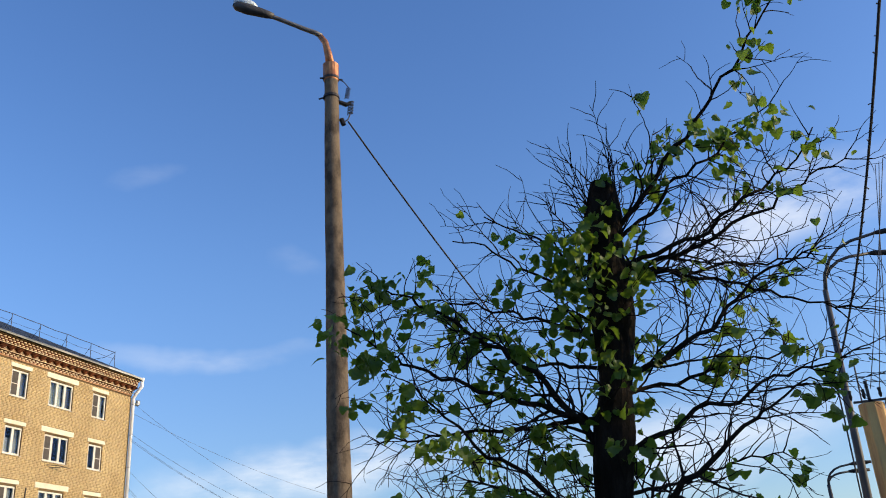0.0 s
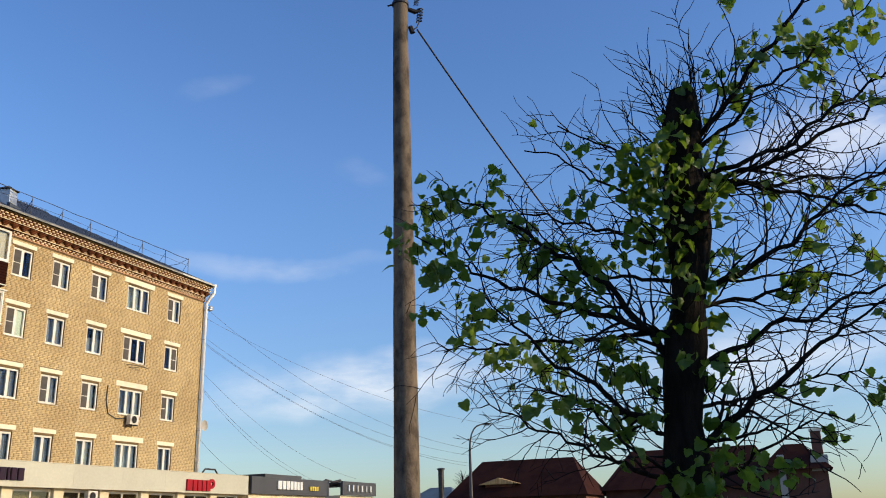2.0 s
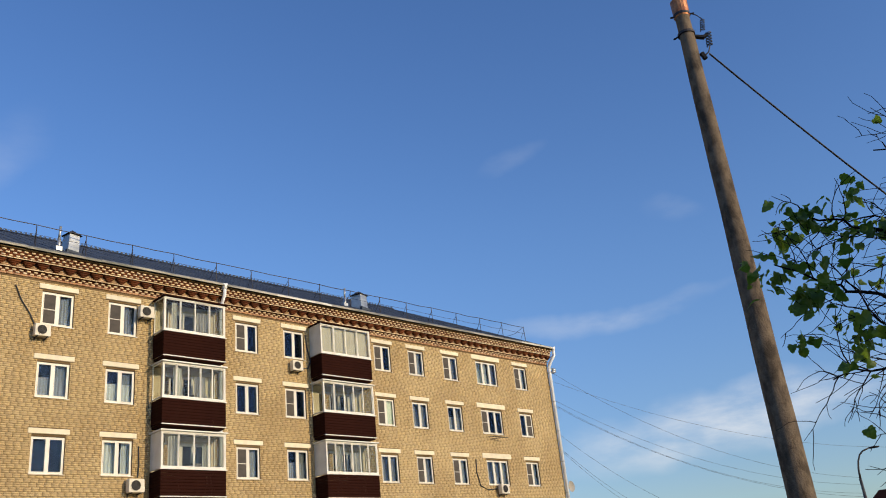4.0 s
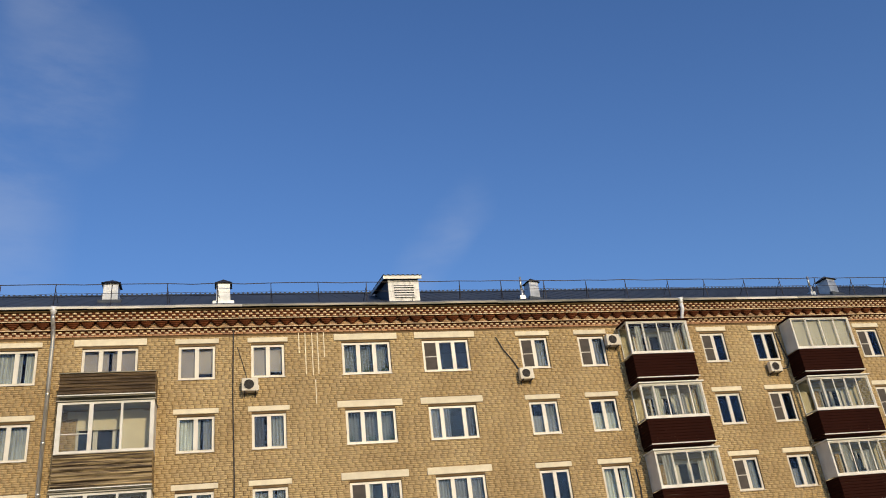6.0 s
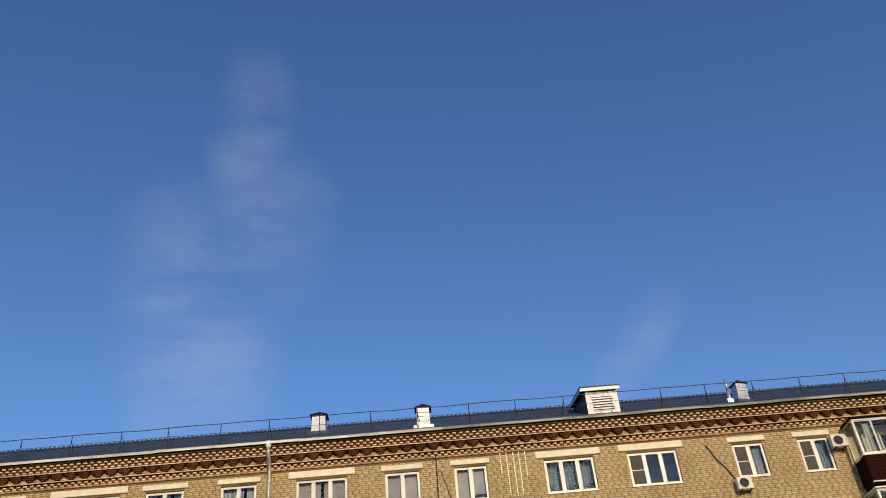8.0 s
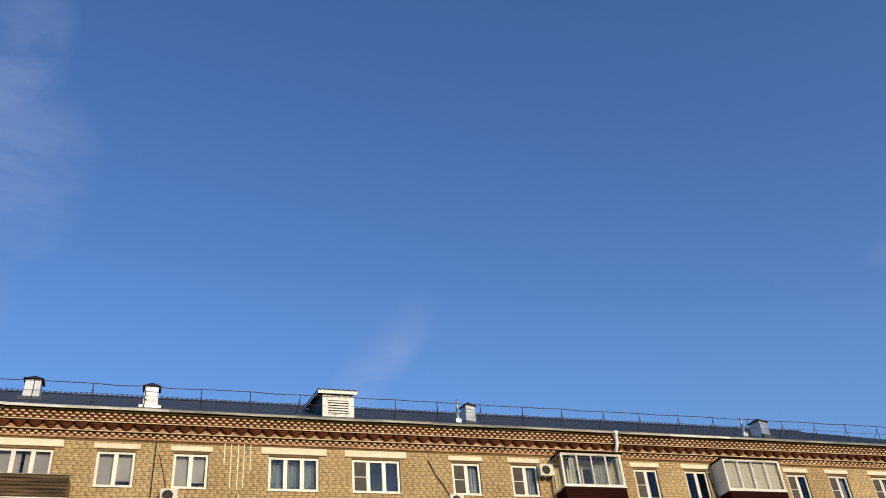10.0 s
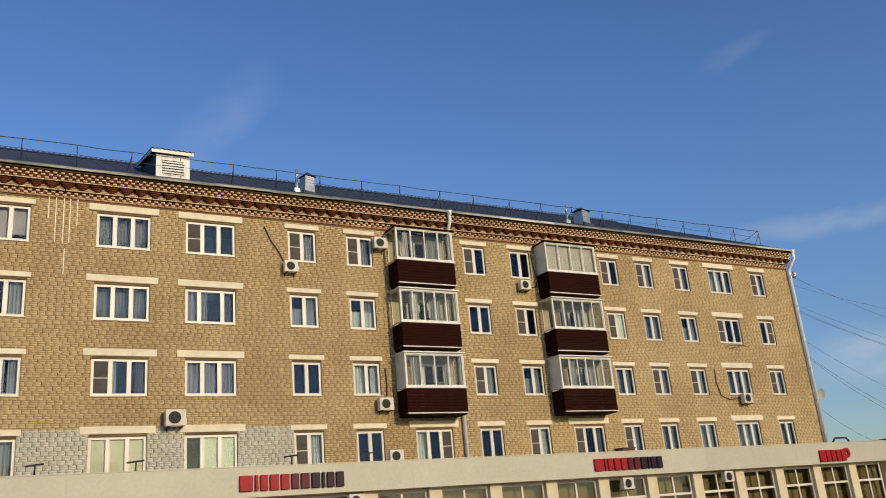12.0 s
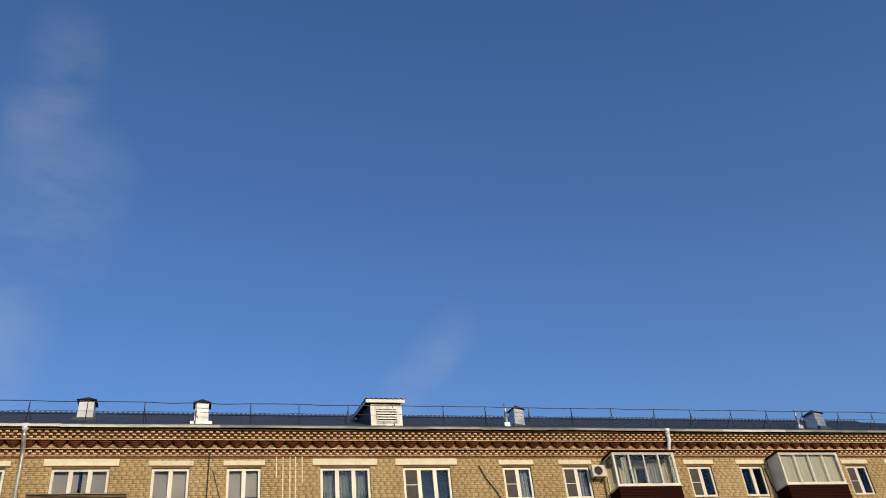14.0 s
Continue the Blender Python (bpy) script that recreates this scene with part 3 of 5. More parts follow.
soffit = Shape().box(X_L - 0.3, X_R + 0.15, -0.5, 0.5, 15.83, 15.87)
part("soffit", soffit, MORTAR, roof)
# flashing in lengths, a little uneven
rng = random.Random(4)
x = X_L - 0.4
while x < X_R + 0.22:
    step = min(rng.uniform(2.2, 3.4), X_R + 0.22 - x)
    dz = rng.uniform(-0.012, 0.012)
    part("flashing", Shape().strip([(-0.62, 15.875 + dz), (-0.60, 15.97 + dz), (-0.45, 16.06 + dz), (-0.28, 16.14 + dz), (-0.28, 16.11 + dz), (-0.45, 16.03 + dz), (-0.585, 15.95 + dz), (-0.6, 15.875 + dz)], x, x + step - 0.006), FLASH_PALE if x < -36 or rng.random() < 0.12 else ROOF_EDGE, roof)
    x += step

rail = thing("roof_railing", (0, 0, roof_z(0.35)), "thin dark iron safety railing along the roof edge", "railing")
post = Shape().tube([(0, 0, -0.03), (0, 0, 0.91)], 0.018, 5).tube([(0.0, 0.42, 0.2), (0, 0, 0.74)], 0.013, 4).mesh("post", IRON)
rng = random.Random(8)
posts = []
x = X_L + 0.6
while x < X_R:
    ob = part("post", post, IRON, rail)
    ob.location = (x, 0.35, 0)
    ob.rotation_euler = (rng.uniform(-0.05, 0.05), rng.uniform(-0.05, 0.05), rng.uniform(-0.3, 0.3))
    posts.append(x)
    x += 2.02 + rng.uniform(-0.12, 0.12)
for height, r in ((0.90, 0.018), (0.50, 0.009)):
    pts = []
    for a, b in zip(posts, posts[1:]):
        pts += [(a, 0.35, height + rng.uniform(-0.015, 0.015)), ((a + b) / 2, 0.35, height + rng.uniform(-0.05, 0.01))]
    pts.append((posts[-1], 0.35, height))
    part("rail", Shape().tube(pts, r, 5), IRON, rail)
part("rail", Shape().tube([(posts[-1], 0.35, 0.95), (posts[-1] + 0.6, 1.6, 0.95), (posts[-1] + 0.6, 4.0, 0.95)], 0.014, 5), IRON, rail)


def roof_vent(x, y, wide, high, material, label):
    ob = thing("roof_vent", (x, y, roof_z(y)), label, "roof vent", "vents on the roof")
    k = wide / 2
    body = Shape()
    body.v = [(sx * k * f, sy * k * f, z) for z, f in ((-0.35, 1.06), (high * 0.72, 0.94)) for sx, sy in ((-1, -1), (1, -1), (1, 1), (-1, 1))]
    body.f = [(0, 1, 2, 3), (4, 7, 6, 5), (0, 4, 5, 1), (1, 5, 6, 2), (2, 6, 7, 3), (3, 7, 4, 0)]
    part("body", body, material, ob, bevel=0.012)
    cap = Shape()
    c = k * 1.25
    cap.v = [(-c, -c, high * 0.72), (c, -c, high * 0.72), (c, c, high * 0.72), (-c, c, high * 0.72), (0, 0, high)]
    cap.f = [(0, 3, 2, 1), (0, 1, 4), (1, 2, 4), (2, 3, 4), (3, 0, 4)]
    part("cap", cap, IRON, ob, "dark pyramid cap")
    part("apron", Shape().box(-k * 1.5, k * 1.5, -k * 1.5, -k * 1.05, -0.30, -0.1), TIN if x == -34.65 else ROOF, ob)
    return ob


roof_vent(-39.2, 2.3, 0.62, 1.0, TIN, "whitish tin roof vent with a dark cap")
roof_vent(-34.65, 0.9, 0.56, 1.05, TIN, "bright galvanised roof vent with a dark pointed cap")
roof_vent(-21.25, 0.9, 0.50, 0.98, TIN, "leaning galvanised roof vent with a dark pointed cap").rotation_euler = (0, 0.05, 0.2)
roof_vent(-5.95, 0.9, 0.62, 0.95, TIN, "grey galvanised roof vent with a dark pointed cap").rotation_euler = (0, 0, 0.3)
for x, h in ((-21.78, 1.05), (-7.05, 0.95)):
    ob = thing("vent_pipe", (x, 0.75, roof_z(0.75)), "slim pale vent pipe standing on the roof", "vent pipe", "pipes on the roof")
    part("pipe", Shape().tube([(0, 0, -0.1), (0.01, 0, h * 0.45)], 0.075, 10).tube([(0, 0, h * 0.45), (0.03, 0, h)], 0.05, 10), TIN, ob, smooth=True)
    part("collar", Shape().box(-0.16, 0.12, -0.14, 0.14, -0.2, 0.12), TIN, ob, bevel=0.02)

dormer = thing("roof_dormer", (-27.85, 0.35, roof_z(0.35)), "whitewashed louvred roof dormer with a corrugated lid", "dormer")
dw, dh, dd, LEAN = 1.34, 0.98, 3.4, 0.24
part("front", Shape().box(0, dw, 0, 0.05, -0.25, dh), WHITEWASH, dormer, "patchy whitewashed sheet front", bevel=0.008)
for a in (0.0, dw - 0.05):
    part("cheek", Shape().strip([(0.06, -0.2), (0.06, dh), (dd, dh + LEAN * dd), (dd, SLOPE * dd - 0.1)], a, a + 0.05), ROOF, dormer)
part("louvre_frame", Shape().box(0.20, 1.14, -0.02, -0.004, 0.09, 0.13).box(0.20, 1.14, -0.02, -0.004, 0.73, 0.77).box(0.20, 0.24, -0.02, -0.004, 0.13, 0.73).box(1.10, 1.14, -0.02, -0.004, 0.13, 0.73), WHITEWASH, dormer)
# no hole in the front: a black panel gives the darkness between slats
part("opening", Shape().box(0.24, 1.10, -0.012, -0.004, 0.13, 0.73), BLACK, dormer, "flat black panel for the dark behind the slats")
for k in range(5):
    part("slat", Shape().strip([(-0.06, 0.15 + 0.115 * k), (-0.02, 0.20 + 0.115 * k), (-0.02, 0.215 + 0.115 * k), (-0.065, 0.212 + 0.115 * k)], 0.24, 1.10), WHITEWASH, dormer)
part("lid_board", Shape().box(-0.16, dw + 0.12, -0.14, -0.10, dh, dh + 0.15), PVC, dormer, "white fascia board")
lid = Shape()
k = 40
for i in range(k + 1):
    x = -0.2 + (dw + 0.36) * i / k
    z = dh + 0.16 + 0.025 * math.cos(i * 2 * math.pi / 5)
    lid.v += [(x, -0.18, z), (x, dd + 0.2, z + LEAN * dd), (x, -0.18, z + 0.012), (x, dd + 0.2, z + LEAN * dd + 0.012)]
    if i:
        n = 4 * i
        lid.f += [(n - 4, n, n + 1, n - 3), (n - 2, n - 1, n + 3, n + 2), (n - 4, n - 2, n + 2, n)]
part("lid", lid, ROOF, dormer, "dark corrugated lid")
part("barge_board", Shape().strip([(-0.14, dh + 0.0), (-0.14, dh + 0.13), (dd, dh + 0.13 + LEAN * dd), (dd, dh + LEAN * dd)], -0.20, -0.165), TIN, dormer, "grey tin barge board")


# ---- downpipes ----
def downpipe(x, label, points, metal=TIN_BRIGHT, r=0.08):
    ob = thing("downpipe", (x, 0, 0), label, "downpipe", "downpipes of the house")
    part("pipe", Shape().tube(points, r, 12), metal, ob, smooth=True)
    part("funnel", Shape().tube([(points[0][0], points[0][1], points[0][2] - 0.05), (points[0][0], points[0][1], points[0][2] + 0.10), (points[0][0], points[0][1], points[0][2] + 0.25)], [0.065, 0.12, 0.15], 10), TIN_BRIGHT, ob, smooth=True)
    top, low = points[-2][2], points[-1][2]
    z = top - 0.4
    while z > low + 0.3:
        part("clamp", Shape().ring((points[-1][0], points[-1][1], z), (0, 0, 1), r - 0.005, r + 0.012, 0.04, 12).box(points[-1][0] - 0.015, points[-1][0] + 0.015, points[-1][1], 0.01, z, z + 0.03), TIN, ob)
        z -= 1.8
    return ob


downpipe(-40.82, "galvanised downpipe beside the corrugated balcony", [(0, -0.5, 15.75), (0, -0.5, 15.55), (0, -0.22, 15.2), (0, -0.12, 14.9), (0, -0.12, 4.35)], TIN_WORN)
downpipe(-14.88, "galvanised downpipe beside the brown balconies", [(0, -0.5, 15.75), (0, -0.5, 15.5), (0, -0.22, 15.1), (0, -0.12, 14.8), (0, -0.12, 4.35)])
downpipe(7.86, "pale downpipe bending in at the corner of the house", [(0.45, -0.52, 15.75), (0.45, -0.52, 15.5), (0.30, -0.25, 15.05), (0.27, -0.12, 14.8), (0.27, -0.12, 4.35)], r=0.10)


# ---- balconies ----
def sliding_glazing(parent, x0, x1, y, z0, z1, count, material, left=True):
    """A glazed front with posts and sliding sashes, and glazed sides back to the wall."""
    f = Shape()
    t = 0.07
    f.box(x0, x1, y, y + 0.06, z0, z0 + t).box(x0, x1, y, y + 0.06, z1 - t, z1).box(x0, x0 + t, y, y + 0.06, z0 + t, z1 - t).box(x1 - t, x1, y, y + 0.06, z0 + t, z1 - t)
    part("front_frame", f, material, parent)
    step = (x1 - x0 - 2 * t) / count
    for i in range(count):
        a, b = x0 + t + i * step, x0 + t + (i + 1) * step
        yy = y + (0.012 if i % 2 else 0.034)
        e = 0.032
        s = Shape().box(a, b, yy, yy + 0.02, z0 + t, z0 + t + e).box(a, b, yy, yy + 0.02, z1 - t - e, z1 - t).box(a, a + e, yy, yy + 0.02, z0 + t + e, z1 - t - e).box(b - e, b, yy, yy + 0.02, z0 + t + e, z1 - t - e)
        sash = part("sash", s, material, parent)
        p = part("pane", Shape().box(a + e, b - e, yy + 0.008, yy + 0.012, z0 + t + e, z1 - t - e), GLASS_CLEAR, sash)
        p.visible_shadow = False
    for side, x in (("left", x0), ("right", x1 - 0.05)):
        if side == "left" and not left:
            part("side_panel", Shape().box(x, x + 0.05, y + 0.07, -0.01, z0, z1), material, parent, "closed white side panel")
            continue
        s = Shape().box(x, x + 0.05, y + 0.062, -0.01, z0, z0 + 0.05).box(x, x + 0.05, y + 0.062, -0.01, z1 - 0.05, z1).box(x, x + 0.05, -0.06, -0.01, z0 + 0.05, z1 - 0.05).box(x, x + 0.05, y + 0.062, y + 0.11, z0 + 0.05, z1 - 0.05)
        side_frame = part("side_frame", s, material, parent)
        p = part("side_pane", Shape().box(x + 0.02, x + 0.024, y + 0.11, -0.06, z0 + 0.05, z1 - 0.05), GLASS_CLEAR, side_frame)
        p.visible_shadow = False


def siding_parapet(parent, x0, x1, y, z0, z1, material, pitch=0.125, ripple=0.011):
    """A parapet of horizontal boards round three sides."""
    k = round((z1 - z0) / pitch)
    h = (z1 - z0) / k
    board = Shape().strip([(0, 0.004), (-ripple, 0.02), (-ripple, h * 0.45), (-0.002, h - 0.002), (0.02, h - 0.002), (0.02, 0.004)], x0, x1).mesh("board", material)
    edge = Shape().prism([(0.0, 0.004), (-ripple, 0.02), (-ripple, h * 0.45), (-0.002, h - 0.002), (0.02, h - 0.002), (0.02, 0.004)], y + 0.021, -0.005).mesh("side_board", material)
    for i in range(k):
        part("board", board, material, parent).location = (0, y, z0 + i * h)
        part("side_board", edge, material, parent).location = (x0, 0, z0 + i * h)
    part("side_board", Shape().box(x1 - 0.02, x1, y + 0.03, -0.005, z0, z1), material, parent)


def brown_balcony(x, width, floor, panes, glazed=True, white_side=False, blinds=False, label="balcony with brown siding and white sliding glazing"):
    ob = thing("balcony", (x, 0, floor), label, "balcony", "balconies of the house")
    y = -0.9
    part("slab", Shape().box(0.03, width - 0.03, y + 0.03, 0.0, 0.02, 0.11), SIDING, ob, "dark brown clad slab", bevel=0.01)
    part("drip_strip", Shape().box(-0.02, width + 0.02, y - 0.035, y + 0.02, 0.075, 0.115), FRAME_OLD if glazed else ROOF_EDGE, ob, "worn pale drip strip")
    siding_parapet(ob, 0, width, y, 0.12, 1.12, SIDING)
    if not glazed:
        return ob
    top = 2.62
    part("ledge", Shape().box(-0.04, width + 0.04, y - 0.05, y + 0.1, 1.125, 1.16), FRAME_OLD, ob)
    sliding_glazing(ob, 0, width, y, 1.165, top, panes, FRAME_OLD, not white_side)
    part("canopy", Shape().box(-0.07, width + 0.07, y - 0.09, 0.0, top + 0.005, top + 0.055), FRAME_OLD if floor < 12 else SIDING, ob)
    if blinds:
        part("blind", Shape().box(0.12, width - 0.1, -0.74, -0.73, 1.2, top - 0.05), BLIND_PALE, ob, "pale blinds pulled down inside")
        return ob
    rng = random.Random(x * 3 + floor)
    # the room's own window and door behind the glazing, with a cream wall round them
    wall_inside = Shape().box(0.06, width - 0.06, -0.012, -0.004, 2.28, top - 0.02).box(0.06, 0.40, -0.012, -0.004, 0.2, 2.28).box(width - 0.5, width - 0.06, -0.012, -0.004, 0.2, 2.28)
    part("inner_wall", wall_inside, RENDER, ob, "sunlit cream inner wall")
    door_x = 0.42 + rng.uniform(0.0, 0.25)
    frame_in = Shape().box(door_x, door_x + 0.07, -0.07, -0.013, 0.2, 2.25).box(door_x + 0.68, door_x + 0.76, -0.07, -0.013, 0.2, 2.25).box(door_x, door_x + 0.76, -0.07, -0.013, 2.25, 2.33)
    frame_in.box(door_x + 1.3, door_x + 1.38, -0.07, -0.013, 1.0, 2.25).box(door_x + 0.76, door_x + 1.6, -0.07, -0.013, 2.25, 2.33)
    part("balcony_door_frame", frame_in, FRAME_OLD, ob, "white frames of the door and window inside")
    for i in range(2):
        c = Shape()
        a = width * (0.10 + 0.42 * i) + rng.uniform(0, 0.5)
        for j in range(rng.choice((6, 9, 12))):
            xx = a + 0.045 * j
            c.v += [(xx, -0.70 + 0.05 * math.sin(j * 2.1), 1.0), (xx, -0.70 + 0.05 * math.sin(j * 2.1), top - 0.15 - 0.3 * i)]
            if j:
                n = len(c.v)
                c.f.append((n - 4, n - 2, n - 1, n - 3))
        part("curtain", c, CURTAIN, ob, "white curtains hung inside the glazing")
    if rng.random() < 0.7:
        a = width * rng.uniform(0.3, 0.6)
        part("stored_box", Shape().box(a, a + 0.6, -0.6, -0.25, 0.2, 1.45), CURTAIN_DARK, ob, "dark stored box")
    return ob


BROWN = "balcony with brown siding, white sliding glazing and curtains"
for row, panes_a, panes_b in ((5, 4, 4), (4, 5, 5), (3, 4, 6)):
    floor = ROWS[row] - 2.34
    brown_balcony(-17.95, 2.85, floor, panes_a, white_side=row == 3, label=BROWN)
    brown_balcony(-9.98, 3.02, floor, panes_b, white_side=row != 4, blinds=row == 5, label="balcony with brown siding and a closed white side panel" if row == 5 else BROWN)
for row in (5, 4, 3):
    brown_balcony(-50.1, 4.2, ROWS[row] - 2.46, 4, False, label="open balcony with dark brown siding parapet")


def corrugated_balcony(floor, top, low, rise, sheet, label):
    """A balcony whose sheet parapet runs from low to rise, glazed up to top where top is not 0."""
    ob = thing("balcony", (-40.28, 0, floor), label, "balcony", "balconies of the house")
    width, y = 3.26, -1.0
    part("slab", Shape().box(0.0, width, y, 0.0, low - 0.12, low - 0.02), ROOF_EDGE, ob, "worn slab edge", bevel=0.012)
    k = 96
    s = Shape()
    outline = []
    for i in range(k + 1):
        z = low + (rise - low) * i / k
        outline.append((y - 0.012 - 0.02 * math.sin(2 * math.pi * i / 16), z))
    s.strip(outline + [(p[0] + 0.012, p[1]) for p in reversed(outline)], 0, width)
    part("parapet_sheet", s, sheet, ob)
    side = [(p[0] - y, p[1]) for p in outline]
    part("side_sheet", Shape().prism(side + [(p[0] + 0.012, p[1]) for p in reversed(side)], y + 0.002, -0.01), sheet, ob)
    part("side_sheet", Shape().box(width - 0.02, width, y + 0.03, -0.01, low, rise), sheet, ob)
    part("edge_strip", Shape().box(-0.03, width + 0.03, y - 0.05, y + 0.03, rise + 0.005, rise + 0.03), ROOF_EDGE, ob)
    part("edge_strip", Shape().box(-0.03, width + 0.03, y - 0.06, y + 0.01, low - 0.08, low - 0.04), FRAME_OLD, ob)
    if top:
        f = Shape()
        for a, b in ((0, 0.16), (1.06, 1.2), (2.12, 2.2), (width - 0.14, width)):
            f.box(a, b, y, y + 0.07, 1.27, top - 0.08)
        f.box(0, width, y, y + 0.07, 1.18, 1.27).box(0, width, y, y + 0.07, top - 0.08, top)
        part("front_frame", f, FRAME_OLD, ob)
        for a, b in ((0.16, 1.06), (1.2, 2.12), (2.2, width - 0.14)):
            p = part("pane", Shape().box(a, b, y + 0.03, y + 0.035, 1.27, top - 0.08), GLASS_CLEAR, ob)
            p.visible_shadow = False
        part("bar", Shape().box(0.16, 1.06, y + 0.015, y + 0.028, 1.86, 1.89), FRAME_OLD, ob)
        part("side_frame", Shape().box(0, 0.05, y + 0.08, -0.01, 1.18, 1.25).box(0, 0.05, y + 0.08, -0.01, top - 0.1, top).box(0, 0.05, -0.5, -0.44, 1.25, top - 0.1), FRAME_OLD, ob)
        part("side_panel", Shape().box(width - 0.05, width, y + 0.08, -0.01, 1.18, top), FRAME_OLD, ob)
        part("inner_wall", Shape().box(2.05, width - 0.06, -0.05, -0.02, 0.1, top - 0.1), LINTEL, ob, "sunlit cream inner wall")
        part("inner_wall", Shape().box(0.55, 2.05, -0.05, -0.02, 2.25, top - 0.1), LINTEL, ob, "sunlit cream inner wall")
        part("canopy", Shape().box(-0.05, width + 0.05, y - 0.07, 0, top + 0.01, top + 0.05), ROOF_EDGE, ob)
    return ob


corrugated_balcony(ROWS[5] - 2.30, 0, 0.20, 0.96, CORRUGATED, "open balcony with weathered brown corrugated parapet")
corrugated_balcony(ROWS[4] - 2.62, 3.02, 0.02, 1.14, CORRUGATED_PALE, "glazed balcony with faded corrugated parapet and white frames")
corrugated_balcony(ROWS[3] - 2.62, 2.60, 0.02, 1.14, CORRUGATED_PALE, "glazed balcony with faded corrugated parapet and white frames")


# ---- air conditioners ----
ac = thing("air_conditioner", (0, 0, 0), "cream outdoor air conditioner unit on wall brackets", "air conditioner", "air conditioners")
part("case", Shape().box(0, 0.66, -0.40, -0.12, 0, 0.54), AC_CASE, ac, bevel=0.018)
part("fan_ring", Shape().ring((0.29, -0.402, 0.27), (0, -1, 0), 0.205, 0.225, 0.018, 24), AC_CASE, ac)
fan = part("fan_recess", Shape().ring((0.29, -0.402, 0.27), (0, -1, 0), 0.0, 0.204, 0.004, 24), BLACK, ac, "dark fan opening")
for k in range(6):
    a = k * math.pi / 3 + 0.2
    b = a + 0.55
    blade = Shape()
    blade.v = [(0.29 + 0.05 * math.cos(a), -0.408, 0.27 + 0.05 * math.sin(a)), (0.29 + 0.18 * math.cos(a), -0.410, 0.27 + 0.18 * math.sin(a)),
               (0.29 + 0.18 * math.cos(b), -0.414, 0.27 + 0.18 * math.sin(b)), (0.29 + 0.05 * math.cos(b), -0.412, 0.27 + 0.05 * math.sin(b))]
    blade.f = [(0, 1, 2, 3)]
    if k % 2:
        part("fan_blade", blade, IRON, fan)
for r in (0.07, 0.125, 0.17):
    part("grille_ring", Shape().ring((0.29, -0.418, 0.27), (0, -1, 0), r, r + 0.006, 0.006, 20), IRON, fan)
part("hub", Shape().ring((0.29, -0.416, 0.27), (0, -1, 0), 0.0, 0.045, 0.012, 14), IRON, fan)
part("valve_cover", Shape().box(0.661, 0.69, -0.36, -0.18, 0.05, 0.24), AC_CASE, ac)
for x in (0.10, 0.52):
    part("bracket", Shape().box(x, x + 0.04, -0.44, 0.013, -0.045, -0.005).box(x, x + 0.04, -0.02, 0.013, -0.16, -0.045), IRON, ac)
ac.location, ac.scale = (-22.82, 0, 12.58), (0.88, 0.88, 0.88)
for x, z, size in ((-18.72, 13.93, 1.05), (-11.22, 12.5, 0.98), (-27.5, 6.38, 1.25), (-18.95, 6.88, 1.08), (2.12, 7.05, 1.08), (-33.95, 12.50, 1.06), (-47.1, 13.30, 1.38)):
    copy_thing(ac, pose(x, 0, z) @ Matrix.Scale(size, 4))
for x, z in ((-19.4, 4.62), (-21.6, 3.0), (-33.2, 2.98), (-3.0, 3.02), (-9.0, 3.0)):
    copy_thing(ac, pose(x, -2.6 if z < 4 else -1.6, z))
pipes = [("black insulated pipe running down to an air conditioner", [(-23.55, 14.55), (-23.3, 14.0), (-22.95, 13.5), (-22.75, 13.1)]),
         ("black insulated pipe running down to an air conditioner", [(-10.25, 14.4), (-10.15, 13.7), (-10.0, 13.1), (-10.15, 12.75), (-10.45, 12.7)]),
         ("brown insulated pipe curling down to an air conditioner", [(0.7, 8.9), (0.65, 8.2), (0.85, 7.5), (1.4, 7.3), (2.12, 7.35)]),
         ("black bracket and cable beside an air conditioner", [(-45.62, 14.35), (-45.7, 13.95), (-45.45, 13.75), (-45.75, 13.55)]),
         ("thin cable slanting down to an air conditioner", [(-34.1, 14.4), (-33.9, 13.7), (-33.75, 13.1)]),
         ("black pipe beside the lower balcony", [(-18.45, 8.7), (-18.42, 8.0), (-18.45, 7.5)])]
for label, pts in pipes:
    ob = thing("wall_cable", (pts[0][0], 0, pts[-1][1]), label, "cable", "pipes and cables on the wall")
    part("run", Shape().tube([(p[0] - pts[0][0], -0.03, p[1] - pts[-1][1]) for p in pts], 0.028 if "pipe" in label else 0.014, 6), CABLE, ob)
ob = thing("wall_cable", (-34.25, 0, 4.4), "dark cable running straight down the wall", "cable", "pipes and cables on the wall")
part("run", Shape().tube([(0, -0.025, 11.0), (-0.03, -0.025, 8), (0.02, -0.025, 5), (0.0, -0.025, 0)], 0.026, 6), CABLE, ob)
for x, z0, z1 in ((-31.72, 14.1, 14.96), (-31.47, 13.2, 14.96), (-31.2, 13.15, 14.96), (-30.98, 13.2, 14.96), (-30.73, 13.9, 14.96), (-31.12, 12.0, 12.98)):
    ob = thing("wall_streak", (x, 0, z0), "pale lime streak run down the brick wall", "streak", "lime streaks on the wall")
    part("streak", Shape().box(-0.018, 0.018, -0.007, 0.005, 0, z1 - z0), LINTEL, ob)
ob = thing("satellite_dish", (8.35, -0.1, 7.55), "grey satellite dish at the corner of the house", "satellite dish")
dish = Shape()
for j in range(5):
    for k in range(18):
        a = 2 * math.pi * k / 18
        dish.v.append((0.30 * j / 4 * math.cos(a) + 0.12, 0.12 * (j / 4) ** 2 * -1, 0.32 * j / 4 * math.sin(a)))
